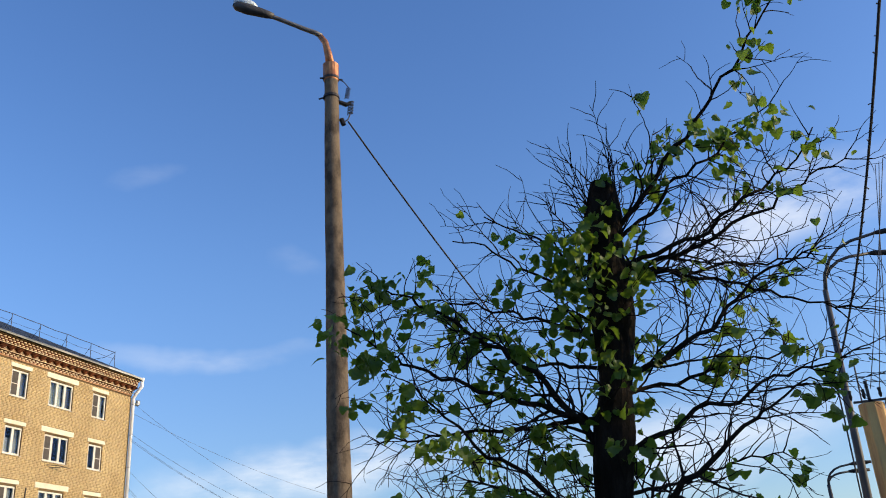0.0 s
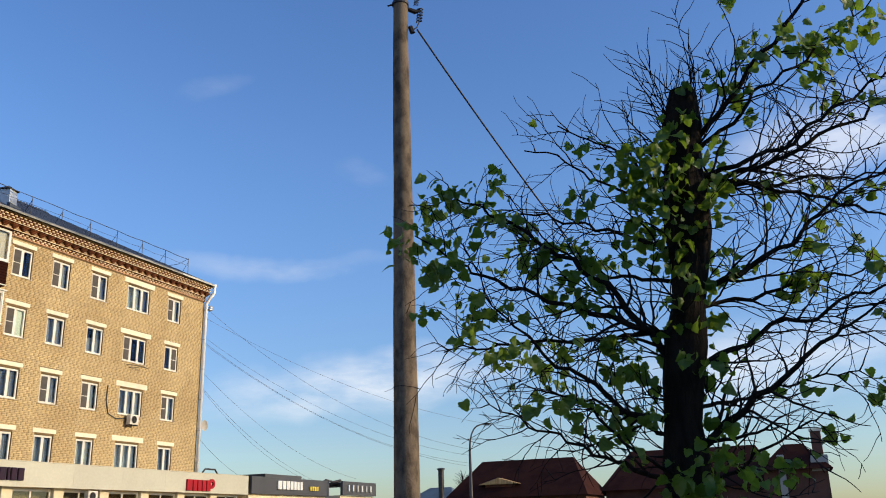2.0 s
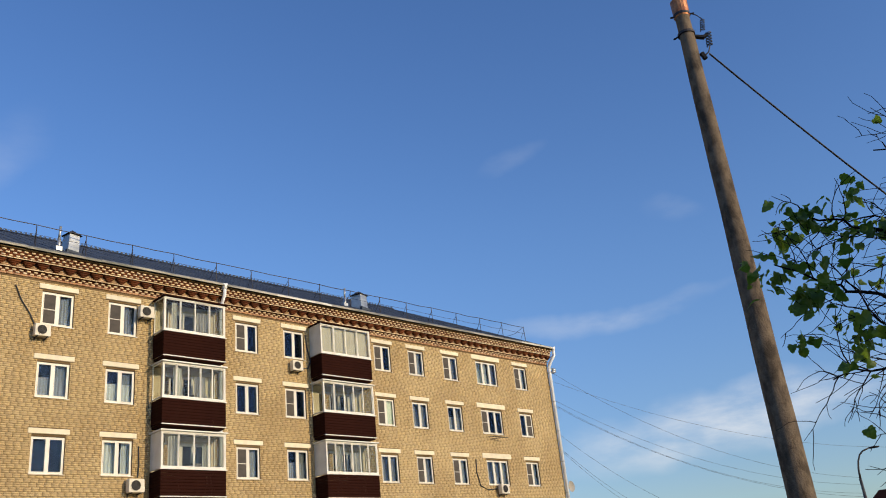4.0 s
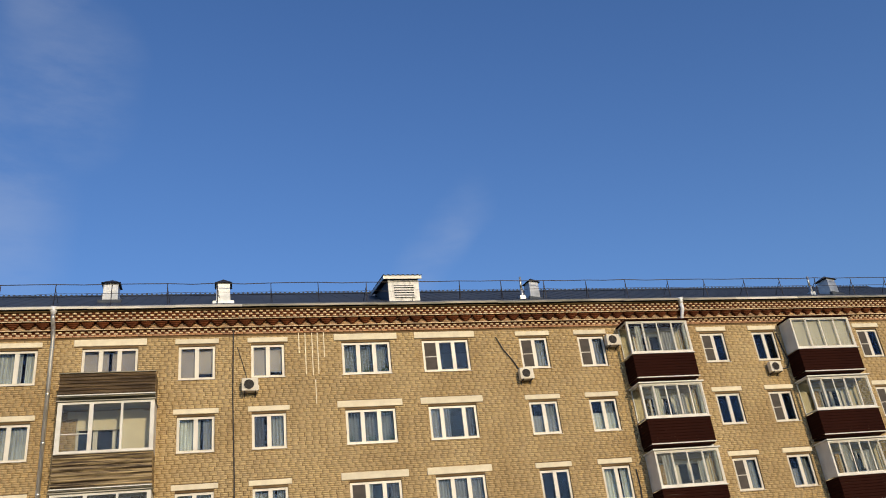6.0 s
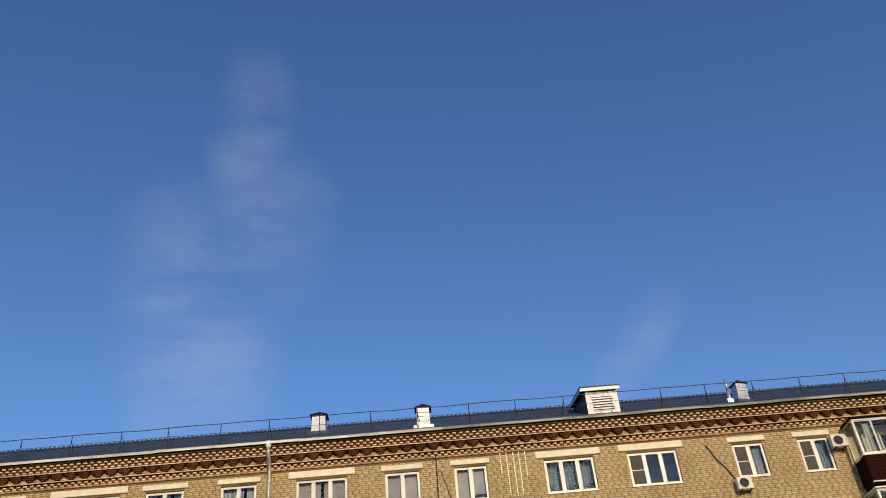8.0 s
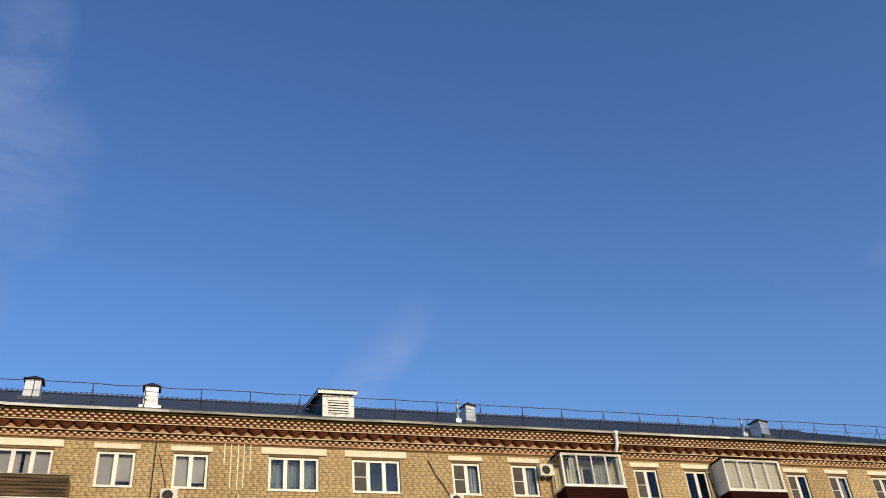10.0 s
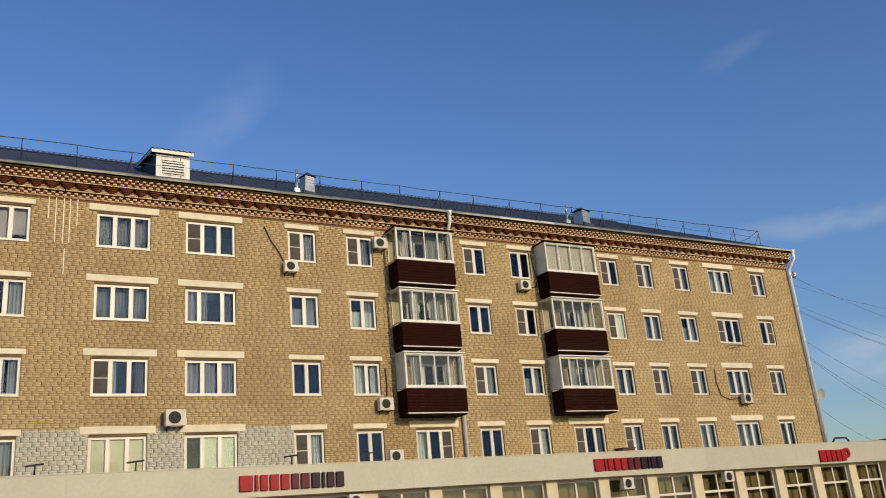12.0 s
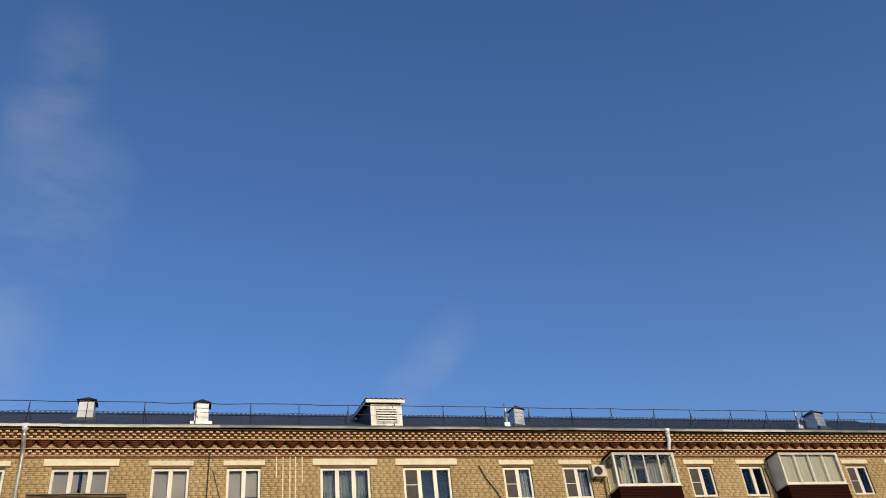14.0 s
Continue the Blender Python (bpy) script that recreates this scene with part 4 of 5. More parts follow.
for j in range(4):
    for k in range(18):
        dish.f.append((j * 18 + k, j * 18 + (k + 1) % 18, (j + 1) * 18 + (k + 1) % 18, (j + 1) * 18 + k))
part("reflector", dish, PLASTER, ob, smooth=True)
part("arm", Shape().tube([(-0.25, 0.1, -0.2), (0.1, 0.02, 0)], 0.02, 6), IRON, ob)
ob = thing("wall_camera", (8.15, -0.15, 14.62), "small white camera housing on a short arm", "camera")
part("arm", Shape().tube([(-0.05, 0.1, 0.05), (0.15, 0, 0.05)], 0.03, 6), TIN, ob)
part("housing", Shape().tube([(0.17, 0, -0.1), (0.27, 0, -0.12), (0.38, -0.02, -0.05), (0.4, -0.02, 0.06), (0.24, 0, 0.1)], [0.06, 0.11, 0.13, 0.12, 0.06], 10), TIN, ob, smooth=True)
ob = thing("drying_rack", (2.4, 0, 10.05), "small dark rack fixed under a window", "rack")
part("bars", Shape().tube([(-0.5, -0.02, 0.12), (-0.1, -0.35, 0.1), (0.7, -0.4, 0.05)], 0.02, 5).tube([(-0.3, -0.02, 0.0), (0.5, -0.35, 0.1)], 0.018, 5), IRON, ob)

# ---- shop annex along the ground floor ----
F_Y, F_Z0, F_Z1, F_X0, F_X1 = -3.0, 3.56, 4.56, -58.0, 9.1
annex = thing("shop_annex", (0, 0, 0), "cream one-storey shop annex with a plain fascia", "shop", kind="structure")
part("flat_roof", Shape().box(F_X0, F_X1 - 0.05, F_Y + 0.12, -0.01, 4.18, 4.30), ROOF_EDGE, annex)
part("back_wall", Shape().box(F_X0, F_X1 - 0.1, -2.1, -2.0, 0, 4.17), RENDER, annex)
x = F_X0
while x < F_X1 - 0.1:
    x1 = min(x + 3.0, F_X1)
    part("fascia_panel", Shape().box(x + 0.0015, x1 - 0.0015, F_Y, F_Y + 0.11, F_Z0, F_Z1), FASCIA, annex)
    x = x1
part("fascia_cap", Shape().box(F_X0, F_X1, F_Y - 0.02, F_Y + 0.14, F_Z1 + 0.002, F_Z1 + 0.035), FASCIA, annex)
part("fascia_end", Shape().box(F_X1 - 0.11, F_X1 - 0.002, F_Y + 0.115, -0.02, F_Z0, F_Z1), FASCIA, annex)
part("soffit", Shape().box(F_X0, F_X1, F_Y + 0.115, -2.1, F_Z0 + 0.02, F_Z0 + 0.06), LINTEL, annex)
part("plinth", Shape().box(F_X0, F_X1, -2.62, -2.3, 0, 0.5), RENDER, annex)
bay = thing("shop_window", (0, 0, 0), "white framed shop window with a transom", "shop window", "shop windows of the annex", "structure")
part("pier", Shape().box(-0.28, 0.28, -2.7, -2.25, 0.0, F_Z0 + 0.015), RENDER, bay, "cream rendered pier", bevel=0.01)
fr = Shape()
for z in (0.5, 2.62, 3.42):
    fr.box(0.285, 2.415, -2.52, -2.44, z, z + 0.10)
for a in (0.285, 1.3, 2.335):
    fr.box(a, a + 0.08, -2.52, -2.44, 0.6, 2.62).box(a, a + 0.08, -2.52, -2.44, 2.72, 3.42)
part("window_frame", fr, PVC, bay)
for a in (0.365, 1.38):
    for z0, z1 in ((0.6, 2.62), (2.72, 3.42)):
        p = part("pane", Shape().box(a, a + 0.935, -2.49, -2.484, z0, z1), GLASS_SHOP, bay)
        p.visible_shadow = False
bay.location = (F_X1 - 2.75, 0, 0)
for k in range(1, 24):
    copy_thing(bay, pose(F_X1 - 2.75 - 2.7 * k, 0, 0))


def letters(x, z, widths, height, gap, materials, label, y=F_Y):
    """A shop sign as plain raised blocks, one for each sign element."""
    ob = thing("shop_sign", (x, y, z), label, "sign", "shop signs")
    a = 0.0
    for i, wide in enumerate(widths):
        m = materials[min(i * len(materials) // len(widths), len(materials) - 1)]
        shape = Shape().box(a, a + wide, -0.10, -0.004, 0, height)
        part("sign_block", shape, m, ob, bevel=0.015)
        a += wide + gap
    return ob


WORD = [0.46, 0.11, 0.26, 0.31, 0.30, 0.27, 0.31, 0.31, 0.11, 0.27, 0.29]
letters(-10.5, 3.80, WORD, 0.50, 0.075, [RED, RED, WINE, PLUM, PLUM], "row of red to dark plum raised sign shapes")
letters(-25.6, 3.76, WORD, 0.52, 0.078, [RED, RED, WINE, PLUM, PLUM], "row of red to dark plum raised sign shapes")
letters(3.6, 3.66, [0.42, 0.30, 0.30, 0.30, 0.32], 0.56, 0.075, [RED], "row of bright red rounded sign shapes")
sign_o = thing("shop_sign", (5.55, F_Y, 3.62), "bright red ring of a shop sign", "sign", "shop signs")
part("sign_block", Shape().ring((0.1, -0.005, 0.42), (0, -1, 0), 0.11, 0.25, 0.1, 20), RED, sign_o)

# small bracket lamps and boxes on the annex roof
for x in (-31.9, -28.9, -23.6, -20.6):
    ob = thing("roof_bracket", (x, F_Y + 0.4, 4.30), "small black tripod bracket on the annex roof", "bracket", "brackets on the annex roof")
    part("stand", Shape().tube([(0, 0, 0), (0.03, 0, 0.62)], 0.025, 6).tube([(-0.18, 0, 0), (0.02, 0, 0.4)], 0.018, 5).tube([(0.2, 0, 0), (0.02, 0, 0.4)], 0.018, 5), BLACK, ob)
    part("head", Shape().tube([(-0.26, 0, 0.60), (0.28, 0, 0.66)], 0.03, 6), BLACK, ob)
ob = thing("metal_box", (-6.9, -0.75, 4.302), "rusty brown metal box on the annex roof", "box")
part("case", Shape().box(0, 0.75, 0, 0.6, 0, 0.62), BRICK_FAR, ob, bevel=0.015)
part("lid", Shape().box(-0.03, 0.78, -0.03, 0.63, 0.622, 0.66), IRON, ob)

dark = thing("dark_shop", (9.3, -3.1, 0), "low shop with a graphite fascia", "shop", "low shops beside the house")
part("fascia", Shape().box(0, 8.85, 0, 0.2, 3.62, 4.60), FASCIA_DARK, dark, bevel=0.01)
part("wall", Shape().box(0.05, 8.8, 0.25, 6, 0, 3.9), RENDER, dark)
part("flat_roof", Shape().box(0, 8.85, 0.21, 6.1, 4.3, 4.42), IRON, dark)
part("roof_block", Shape().box(5.2, 9.6, 2.6, 6.0, 4.43, 5.05), FASCIA_DARK, dark)
for a in (0.8, 3.4, 6.0):
    part("window", Shape().box(a, a + 1.9, 0.2, 0.248, 0.6, 3.3), GLASS_SHOP, dark)
    part("window_frame", Shape().box(a - 0.08, a, 0.17, 0.248, 0.5, 3.4).box(a + 1.9, a + 1.98, 0.17, 0.248, 0.5, 3.4).box(a, a + 1.9, 0.17, 0.248, 3.3, 3.4), PVC, dark)
letters(11.9, 3.92, [0.42, 0.34, 0.34, 0.32, 0.28, 0.26, 0.28], 0.50, 0.09, [WHITE], "row of white raised sign shapes", -3.1)
letters(15.6, 3.92, [0.2, 0.22, 0.22, 0.2], 0.26, 0.06, [YELLOW], "small yellow sign shapes", -3.1)
dark2 = thing("dark_shop", (20.0, -3.1, 0), "small dark kiosk with pale sign marks", "shop", "low shops beside the house")
part("fascia", Shape().box(0, 5.0, 0, 0.2, 3.75, 4.66), FASCIA_DARK, dark2, bevel=0.01)
part("wall", Shape().box(0.05, 4.95, 0.25, 5, 0, 3.74), RENDER, dark2)
part("flat_roof", Shape().box(0, 5.0, 0.21, 5.1, 4.5, 4.6), IRON, dark2)
part("roof_clutter", Shape().tube([(0.4, 2, 4.6), (1.2, 2, 4.85), (2.2, 2, 4.75), (3.3, 2, 4.9)], 0.08, 6), IRON, dark2)
letters(20.7, 4.0, [0.12, 0.16, 0.12, 0.2, 0.12, 0.18], 0.42, 0.5, [WHITE], "spaced white sign marks", -3.1)
clutter = thing("roof_clutter", (7.2, -1.6, 4.30), "low dark pipes and ducts on the annex roof", "pipes")
part("duct", Shape().box(0, 1.6, 0, 1.0, 0, 0.42), IRON, clutter, bevel=0.02)
part("pipe", Shape().tube([(0.1, 0.5, 0.42), (0.4, 0.5, 0.7), (1.3, 0.5, 0.7), (1.7, 0.5, 0.3)], 0.05, 8), IRON, clutter, smooth=True)


# ---- concrete lamp pole ----
lamp_pole = thing("street_lamp", (-25.38, -28.826, 0.05), "octagonal concrete street lamp pole with a rusty bracket", "street lamp")
pole = Shape()
rng = random.Random(3)
lamp_pole.scale = (0.945, 0.945, 0.945)
zs = [-0.2] + [0.45 * k for k in range(1, 20)] + [8.62]
pole.tube([(rng.uniform(-0.003, 0.003), rng.uniform(-0.003, 0.003), z) for z in zs], [0.165 - 0.0085 * z + rng.uniform(-0.0025, 0.0025) for z in zs], 20, False)
part("pole", pole, CONCRETE, lamp_pole, smooth=True)
part("collar", Shape().tube([(0, 0, 8.56), (0, 0, 8.60), (0, 0, 8.82)], [0.098, 0.108, 0.112], 16), COPPER, lamp_pole, "rusty steel collar", smooth=False)
left = Vector((-0.54, 0.84, 0)).normalized()
up = Vector((0, 0, 1))
stub = [Vector((0, 0, 8.8)), Vector((0, 0, 9.0)) + left * 0.03, Vector((0, 0, 9.2)) + left * 0.07, Vector((0, 0, 9.30)) + left * 0.14]
part("bracket_stub", Shape().tube(stub, [0.062, 0.055, 0.045, 0.04], 12), COPPER, lamp_pole, "flaking rusty bracket tube", smooth=True)
arm = [stub[-1] - left * 0.015, stub[-1] + left * 0.06 + up * 0.045] + [stub[-1] + left * (0.06 + 0.70 * k / 5) + up * (0.04 + 0.25 * k / 5) for k in range(1, 6)]
part("arm", Shape().tube(arm, [0.04, 0.036, 0.034, 0.032, 0.032, 0.032, 0.032], 10), STEEL, lamp_pole, smooth=True)
tip, along = arm[-1], (left * 0.9 + up * 0.20).normalized()
head = part("lamp_head", Shape().tube([tip - along * 0.12, tip - along * 0.02, tip + along * 0.1, tip + along * 0.26, tip + along * 0.40, tip + along * 0.45], [0.040, 0.060, 0.070, 0.080, 0.066, 0.025], 12), STEEL_DARK, lamp_pole, "dark metal lamp housing", smooth=True)
lens = Shape()
c = tip + along * 0.27 + up * 0.08
lens.tube([c - along * 0.16, c - along * 0.10, c, c + along * 0.10, c + along * 0.17], [0.02, 0.060, 0.076, 0.064, 0.02], 12)
part("cover", lens, LENS, head, "milky dome cover", smooth=True)
for z in (8.28, 8.58):
    r = 0.165 - 0.0085 * z + 0.004
    part("strap", Shape().ring((0, 0, z), (0, 0, 1), r, r + 0.014, 0.035, 16), IRON, lamp_pole, "dark steel strap")
right = -left
for a, b in ((left * 0.1 + up * 8.29, left * 0.17 + up * 8.26), (left * 0.1 + up * 8.6, left * 0.15 + up * 8.6), (right * 0.1 + up * 8.6, right * 0.16 + up * 8.6)):
    part("strap_bolt", Shape().tube([a, b], 0.013, 6), IRON, lamp_pole)
part("clamp", Shape().tube([right * 0.09 + up * 8.24, right * 0.2 + up * 8.2, right * 0.26 + up * 8.24], [0.03, 0.035, 0.02], 6), BLACK, lamp_pole, "black cable clamp")
part("clamp", Shape().tube([right * 0.13 + up * 7.97, right * 0.16 + up * 7.88], 0.035, 6), BLACK, lamp_pole, "black cable clamp")


def coil(start, end, turns, radius):
    start, end = Vector(start), Vector(end)
    d = end - start
    a = d.cross(Vector((1, 0, 0.1))).normalized()
    b = d.normalized().cross(a)
    return [start + d * (k / (turns * 10)) + radius * (math.cos(k * 0.628) * a + math.sin(k * 0.628) * b) for k in range(turns * 10 + 1)]


part("cable_coil", Shape().tube(coil(right * 0.25 + up * 8.05, right * 0.27 + up * 8.27, 5, 0.035), 0.008, 5), CABLE, lamp_pole, "coiled black cable")
part("cable_coil", Shape().tube(coil(right * 0.21 + up * 8.30, right * 0.24 + up * 8.48, 5, 0.028), 0.006, 5), CABLE, lamp_pole, "coiled black cable")
part("cable_tail", Shape().tube([right * 0.12 + up * 8.6, right * 0.18 + up * 8.56, right * 0.24 + up * 8.48], 0.007, 5).tube([right * 0.25 + up * 8.05, right * 0.22 + up * 7.97, right * 0.17 + up * 7.93], 0.009, 5), CABLE, lamp_pole)


def hanging(name, a, b, sag, r, label, category="cable", group="overhead cables", material=None, sides=6, n=24):
    a, b = Vector(a), Vector(b)
    ob = thing(name, a, label, category, group)
    pts = [(b - a) * (k / n) - up * (4 * sag * (k / n) * (1 - k / n)) for k in range(n + 1)]
    part("strand", Shape().tube(pts, r, sides), material or CABLE, ob)
    return ob


hanging("overhead_cable", (-25.29, -29.01, 7.54), (-21.8, -30.75, 4.30), 0.10, 0.011, "black cable sagging from the concrete lamp pole")


# ---- steel lamp post, tan pole and their wires ----
def curved_lamp(name, x, y, z_base, r, arms, label):
    ob = thing(name, (x, y, 0), label, "street lamp", "street lamps along the road")
    part("post", Shape().tube([(0, 0, 0), (0, 0, z_base * 0.5), (0, 0, z_base)], [r, r * 0.85, r * 0.6], 12), STEEL_DARK, ob, smooth=True)
    for reach, lift, turn in arms:
        d = Vector((math.cos(turn), math.sin(turn), 0))
        pts = [Vector((0, 0, z_base - 0.05)) + d * (0.04 * 0)] + [Vector((0, 0, z_base)) + d * reach * (1 - math.cos(q)) * 0.62 + up * lift * math.sin(q) for q in (0.35, 0.7, 1.05, 1.4)]
        pts.append(pts[-1] + d * reach * 0.38 + up * lift * 0.08)
        bar = part("arm", Shape().tube(pts, [r * 0.5, r * 0.42, r * 0.40, r * 0.38, r * 0.36, r * 0.36], 8), STEEL_DARK, ob, smooth=True)
        e = pts[-1]
        part("lamp_head", Shape().tube([e - d * 0.05, e + d * 0.08, e + d * 0.35, e + d * 0.58], [0.035, 0.06, 0.07, 0.04], 8), BLACK, bar, "dark flat lamp head", smooth=True)
    return ob


leaning = curved_lamp("street_lamp", -12.26, -35.32, 8.32, 0.105, [(1.5, 1.15, radians(-98)), (1.4, 0.85, radians(-75))], "grey steel lamp post with two curved arms")
leaning.rotation_euler = (radians(2.4), 0, 0)
curved_lamp("street_lamp", -4.18, -35.42, 4.65, 0.09, [(0.85, 0.5, radians(-95)), (0.8, 0.32, radians(-80))], "slim steel lamp post with curved arms farther along")
curved_lamp("street_lamp", 20.2, -12.33, 6.22, 0.13, [(1.0, 1.55, radians(-70))], "slender grey lamp post with one curved arm")
tan = thing("utility_pole", (-20.24, -34.86, -0.12), "tan concrete utility pole tinted as if sunlit, insulators on top", "utility pole")
part("pole", Shape().tube([(0, 0, 0), (0, 0, 2.2), (0, 0, 4.2)], [0.215, 0.195, 0.175], 9), CONCRETE_TAN, tan)
part("crossarm", Shape().box(-0.02, 0.02, -0.40, 0.22, 4.23, 4.26).box(-0.02, 0.02, -0.02, 0.02, 4.15, 4.42), IRON, tan)
for yy, zz in ((-0.36, 4.28), (-0.16, 4.28), (0.06, 4.28), (0.24, 4.28), (0.0, 4.4)):
    part("insulator", Shape().tube([(0, yy, zz), (0, yy, zz + 0.05), (0, yy, zz + 0.08), (0, yy, zz + 0.14)], [0.012, 0.028, 0.020, 0.030], 8), BLACK, tan, smooth=True)
part("pole_wire", Shape().tube([(0.02, -0.14, 3.9), (0.03, -0.18, 4.15), (0, -0.3, 4.45), (0.03, -0.1, 4.55)], 0.01, 5), CABLE, tan)
bundle = hanging("cable_bundle", (-12.26, -35.69, 6.78), (-22.99, -35.99, 9.38), 0.35, 0.022, "thick twisted cable bundle tied every few hand's widths")
rng = random.Random(5)
for k in range(40):
    f = k / 40 + rng.uniform(0, 0.015)
    p = Vector((-10.73, -0.3, 2.6)) * f - up * (1.4 * f * (1 - f))
    part("tie", Shape().tube([p, p + Vector((rng.uniform(-0.02, 0.02), rng.uniform(-0.07, 0.07), rng.uniform(-0.05, 0.05)))], 0.012, 4), CABLE, bundle)
for k in range(3):
    hanging("overhead_cable", (-20.24, -34.95 + 0.12 * k - 0.2, 4.30), (-18.9 - 0.1 * k, -36.1 - 0.05 * k, 8.37), 0.04, 0.007, "thin dark service wire rising from the tan pole")
for k, (yy, zz) in enumerate(((-35.42, 6.62), (-35.49, 6.07), (-35.87, 6.47))):
    hanging("overhead_cable", (-12.26, yy + 0.0, zz), (-11.9 + 0.2 * k, yy + 0.12, 0.2), 0.0, 0.018, "dark cable dropping beside the steel lamp post")
part("bracket", Shape().tube([(0, 0, 6.75), (0, 0.25, 6.85), (0, 0.27, 6.7)], 0.02, 5).tube([(0, 0, 6.1), (0, 0.2, 6.2)], 0.02, 5).tube([(0, 0, 6.8), (0, -0.22, 6.9), (0, -0.25, 6.7)], 0.02, 5), IRON, bpy.data.objects["street_lamp.001"])

# cables from the corner of the house
ends = [((8.1, -0.2, 14.5), (20.2, -12.3, 6.3), 1.4), ((8.1, -0.2, 13.9), (30, -15, 8.2), 1.5), ((8.1, -0.2, 12.7), (20.2, -12.3, 5.9), 1.2), ((8.1, -0.2, 12.4), (20.2, -12.3, 5.4), 1.3),
        ((8.1, -0.2, 12.3), (20.2, -12.3, 5.2), 1.2), ((8.1, -0.2, 10.6), (22, -3.0, 4.9), 0.9), ((8.1, -0.2, 9.7), (18.0, -2.2, 4.6), 0.6), ((8.1, -0.2, 9.6), (17.6, -2.0, 4.6), 0.7), ((8.0, -0.1, 6.9), (14.6, 0.5, 4.5), 0.3)]
for a, b, sag in ends:
    hanging("overhead_cable", a, b, sag, 0.008, "thin cable sagging from the corner of the house", material=CABLE_FAR, sides=5)


# ---- old houses behind the tree ----
def house(x, y0, y1, eave, ridge, depth, wall_m, roof_m, label, dormer_at=None):
    ob = thing("house", (x, 0, 0), label, "house", "old houses beyond the tree")
    part("wall", Shape().box(0.3, depth - 0.3, y0 + 0.3, y1 - 0.3, 0, eave), wall_m, ob)
    s = Shape()
    s.v = [(-0.3, y0, eave - 0.1), (-0.3, y1, eave - 0.1), (depth + 0.3, y1, eave - 0.1), (depth + 0.3, y0, eave - 0.1), (depth / 2, y0 + 1.6, ridge), (depth / 2, y1 - 1.6, ridge)]
    s.f = [(0, 4, 5, 1), (1, 5, 2), (2, 5, 4, 3), (3, 4, 0), (0, 1, 2, 3)]
    part("roof", s, roof_m, ob)
    for k in range(int((y1 - y0 - 1) / 1.8)):
        a = y0 + 0.9 + 1.8 * k
        part("window", Shape().box(0.26, 0.33, a, a + 0.8, 1.0, 2.4), GLASS_SHOP, ob)
        part("window_frame", Shape().box(0.24, 0.3, a - 0.08, a, 0.9, 2.5).box(0.24, 0.3, a + 0.8, a + 0.88, 0.9, 2.5).box(0.24, 0.3, a, a + 0.8, 2.4, 2.5).box(0.24, 0.3, a, a + 0.8, 0.9, 1.0), PVC, ob)
    if dormer_at is not None:
        d = dormer_at
        part("dormer", Shape().box(0.6, 2.4, d, d + 2.0, eave - 0.2, eave + 0.75), BRICK_FAR, ob)
        part("dormer_roof", Shape().strip([(d - 0.4, eave + 0.75), (d + 1.0, eave + 1.15), (d + 2.4, eave + 0.75)], 0.3, 2.6), CONCRETE_TAN, ob, "rust-brown dormer roof")
    return ob


house(21.0, -19.8, -10.2, 3.3, 5.7, 6.0, BRICK_FAR, ROOF_RED, "old brick house with a dark red hip roof", -14.8)
house(25.5, -31.0, -19.5, 3.6, 6.2, 7.0, BRICK_FAR, ROOF_RED, "large old house with a dark maroon roof")
house(24.8, -33.9, -29.6, 4.4, 5.95, 4.0, BRICK_FAR, ROOF_RED, "narrow brick house with a dark roof and chimney")
house(32.0, -6.6, -1.5, 3.2, 4.6, 6.0, BRICK_FAR, ROOF_GREEN, "low house with a grey-green roof")
ob = thing("chimney", (25.6, -33.2, 4.55), "brick chimney with a pale cap on the roof", "chimney", "chimneys")
part("stack", Shape().box(-0.3, 0.3, -0.3, 0.3, 0, 2.0), BRICK_FAR, ob, bevel=0.02)
part("cap", Shape().box(-0.36, 0.36, -0.36, 0.36, 2.002, 2.16), LINTEL, ob, "pale chimney cap")
part("aerial", Shape().tube([(0, 0, 2.1), (0.02, 0, 3.2)], 0.02, 5), IRON, ob)
part("base_block", Shape().box(-0.6, -0.32, -0.5, 0.5, -0.4, 0.55), PLASTER, ob, "whitewashed base")
ob = thing("chimney", (30.2, -6.1, 0), "slim dark metal chimney", "chimney", "chimneys")
part("stack", Shape().tube([(0, 0, 0), (0, 0, 5.7)], 0.22, 10), IRON, ob)
part("cap", Shape().tube([(0, 0, 5.7), (0, 0, 5.8), (0, 0, 5.85)], [0.3, 0.32, 0.1], 10), IRON, ob)
ob = thing("white_column", (25.0, -31.0, 0), "whitewashed brick pillar beside the house", "pillar")
part("shaft", Shape().box(-0.2, 0.2, -0.2, 0.2, 0, 5.2), PLASTER, ob, bevel=0.02)


# ---- pollarded linden ----
tree = thing("linden_tree", (-29.99, -32.35, -0.14), "pollarded linden with bare twigs and fresh green leaves", "tree")
rng = random.Random(21)
FWD, RIGHT = Vector((0.993, 0.12, 0)), Vector((0.12, -0.993, 0))


def trunk_at(z):
    return Vector((0, 0, z)) + RIGHT * (-0.113 + 0.066 * z - 0.05 * math.exp(-((z - 2.1) / 0.7) ** 2))


trunk = Shape()
pts, rad = [], []
for k in range(22):
    z = 3.78 * k / 21
    pts.append(trunk_at(z) + RIGHT * 0.012 * math.sin(z * 5) + FWD * 0.012 * math.cos(z * 4))
    knob = 0.05 * math.exp(-((z - 3.18) / 0.10) ** 2) + 0.008 * math.sin(z * 37)
    rad.append(0.138 - 0.017 * z + 0.006 * math.sin(z * 23) + knob + 0.008 * math.sin(z * 11) + (0.06 * math.exp(-z / 0.25)))
rad[-1] *= 0.9
trunk.tube(pts, rad, 14)
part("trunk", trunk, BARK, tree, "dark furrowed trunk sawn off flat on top")


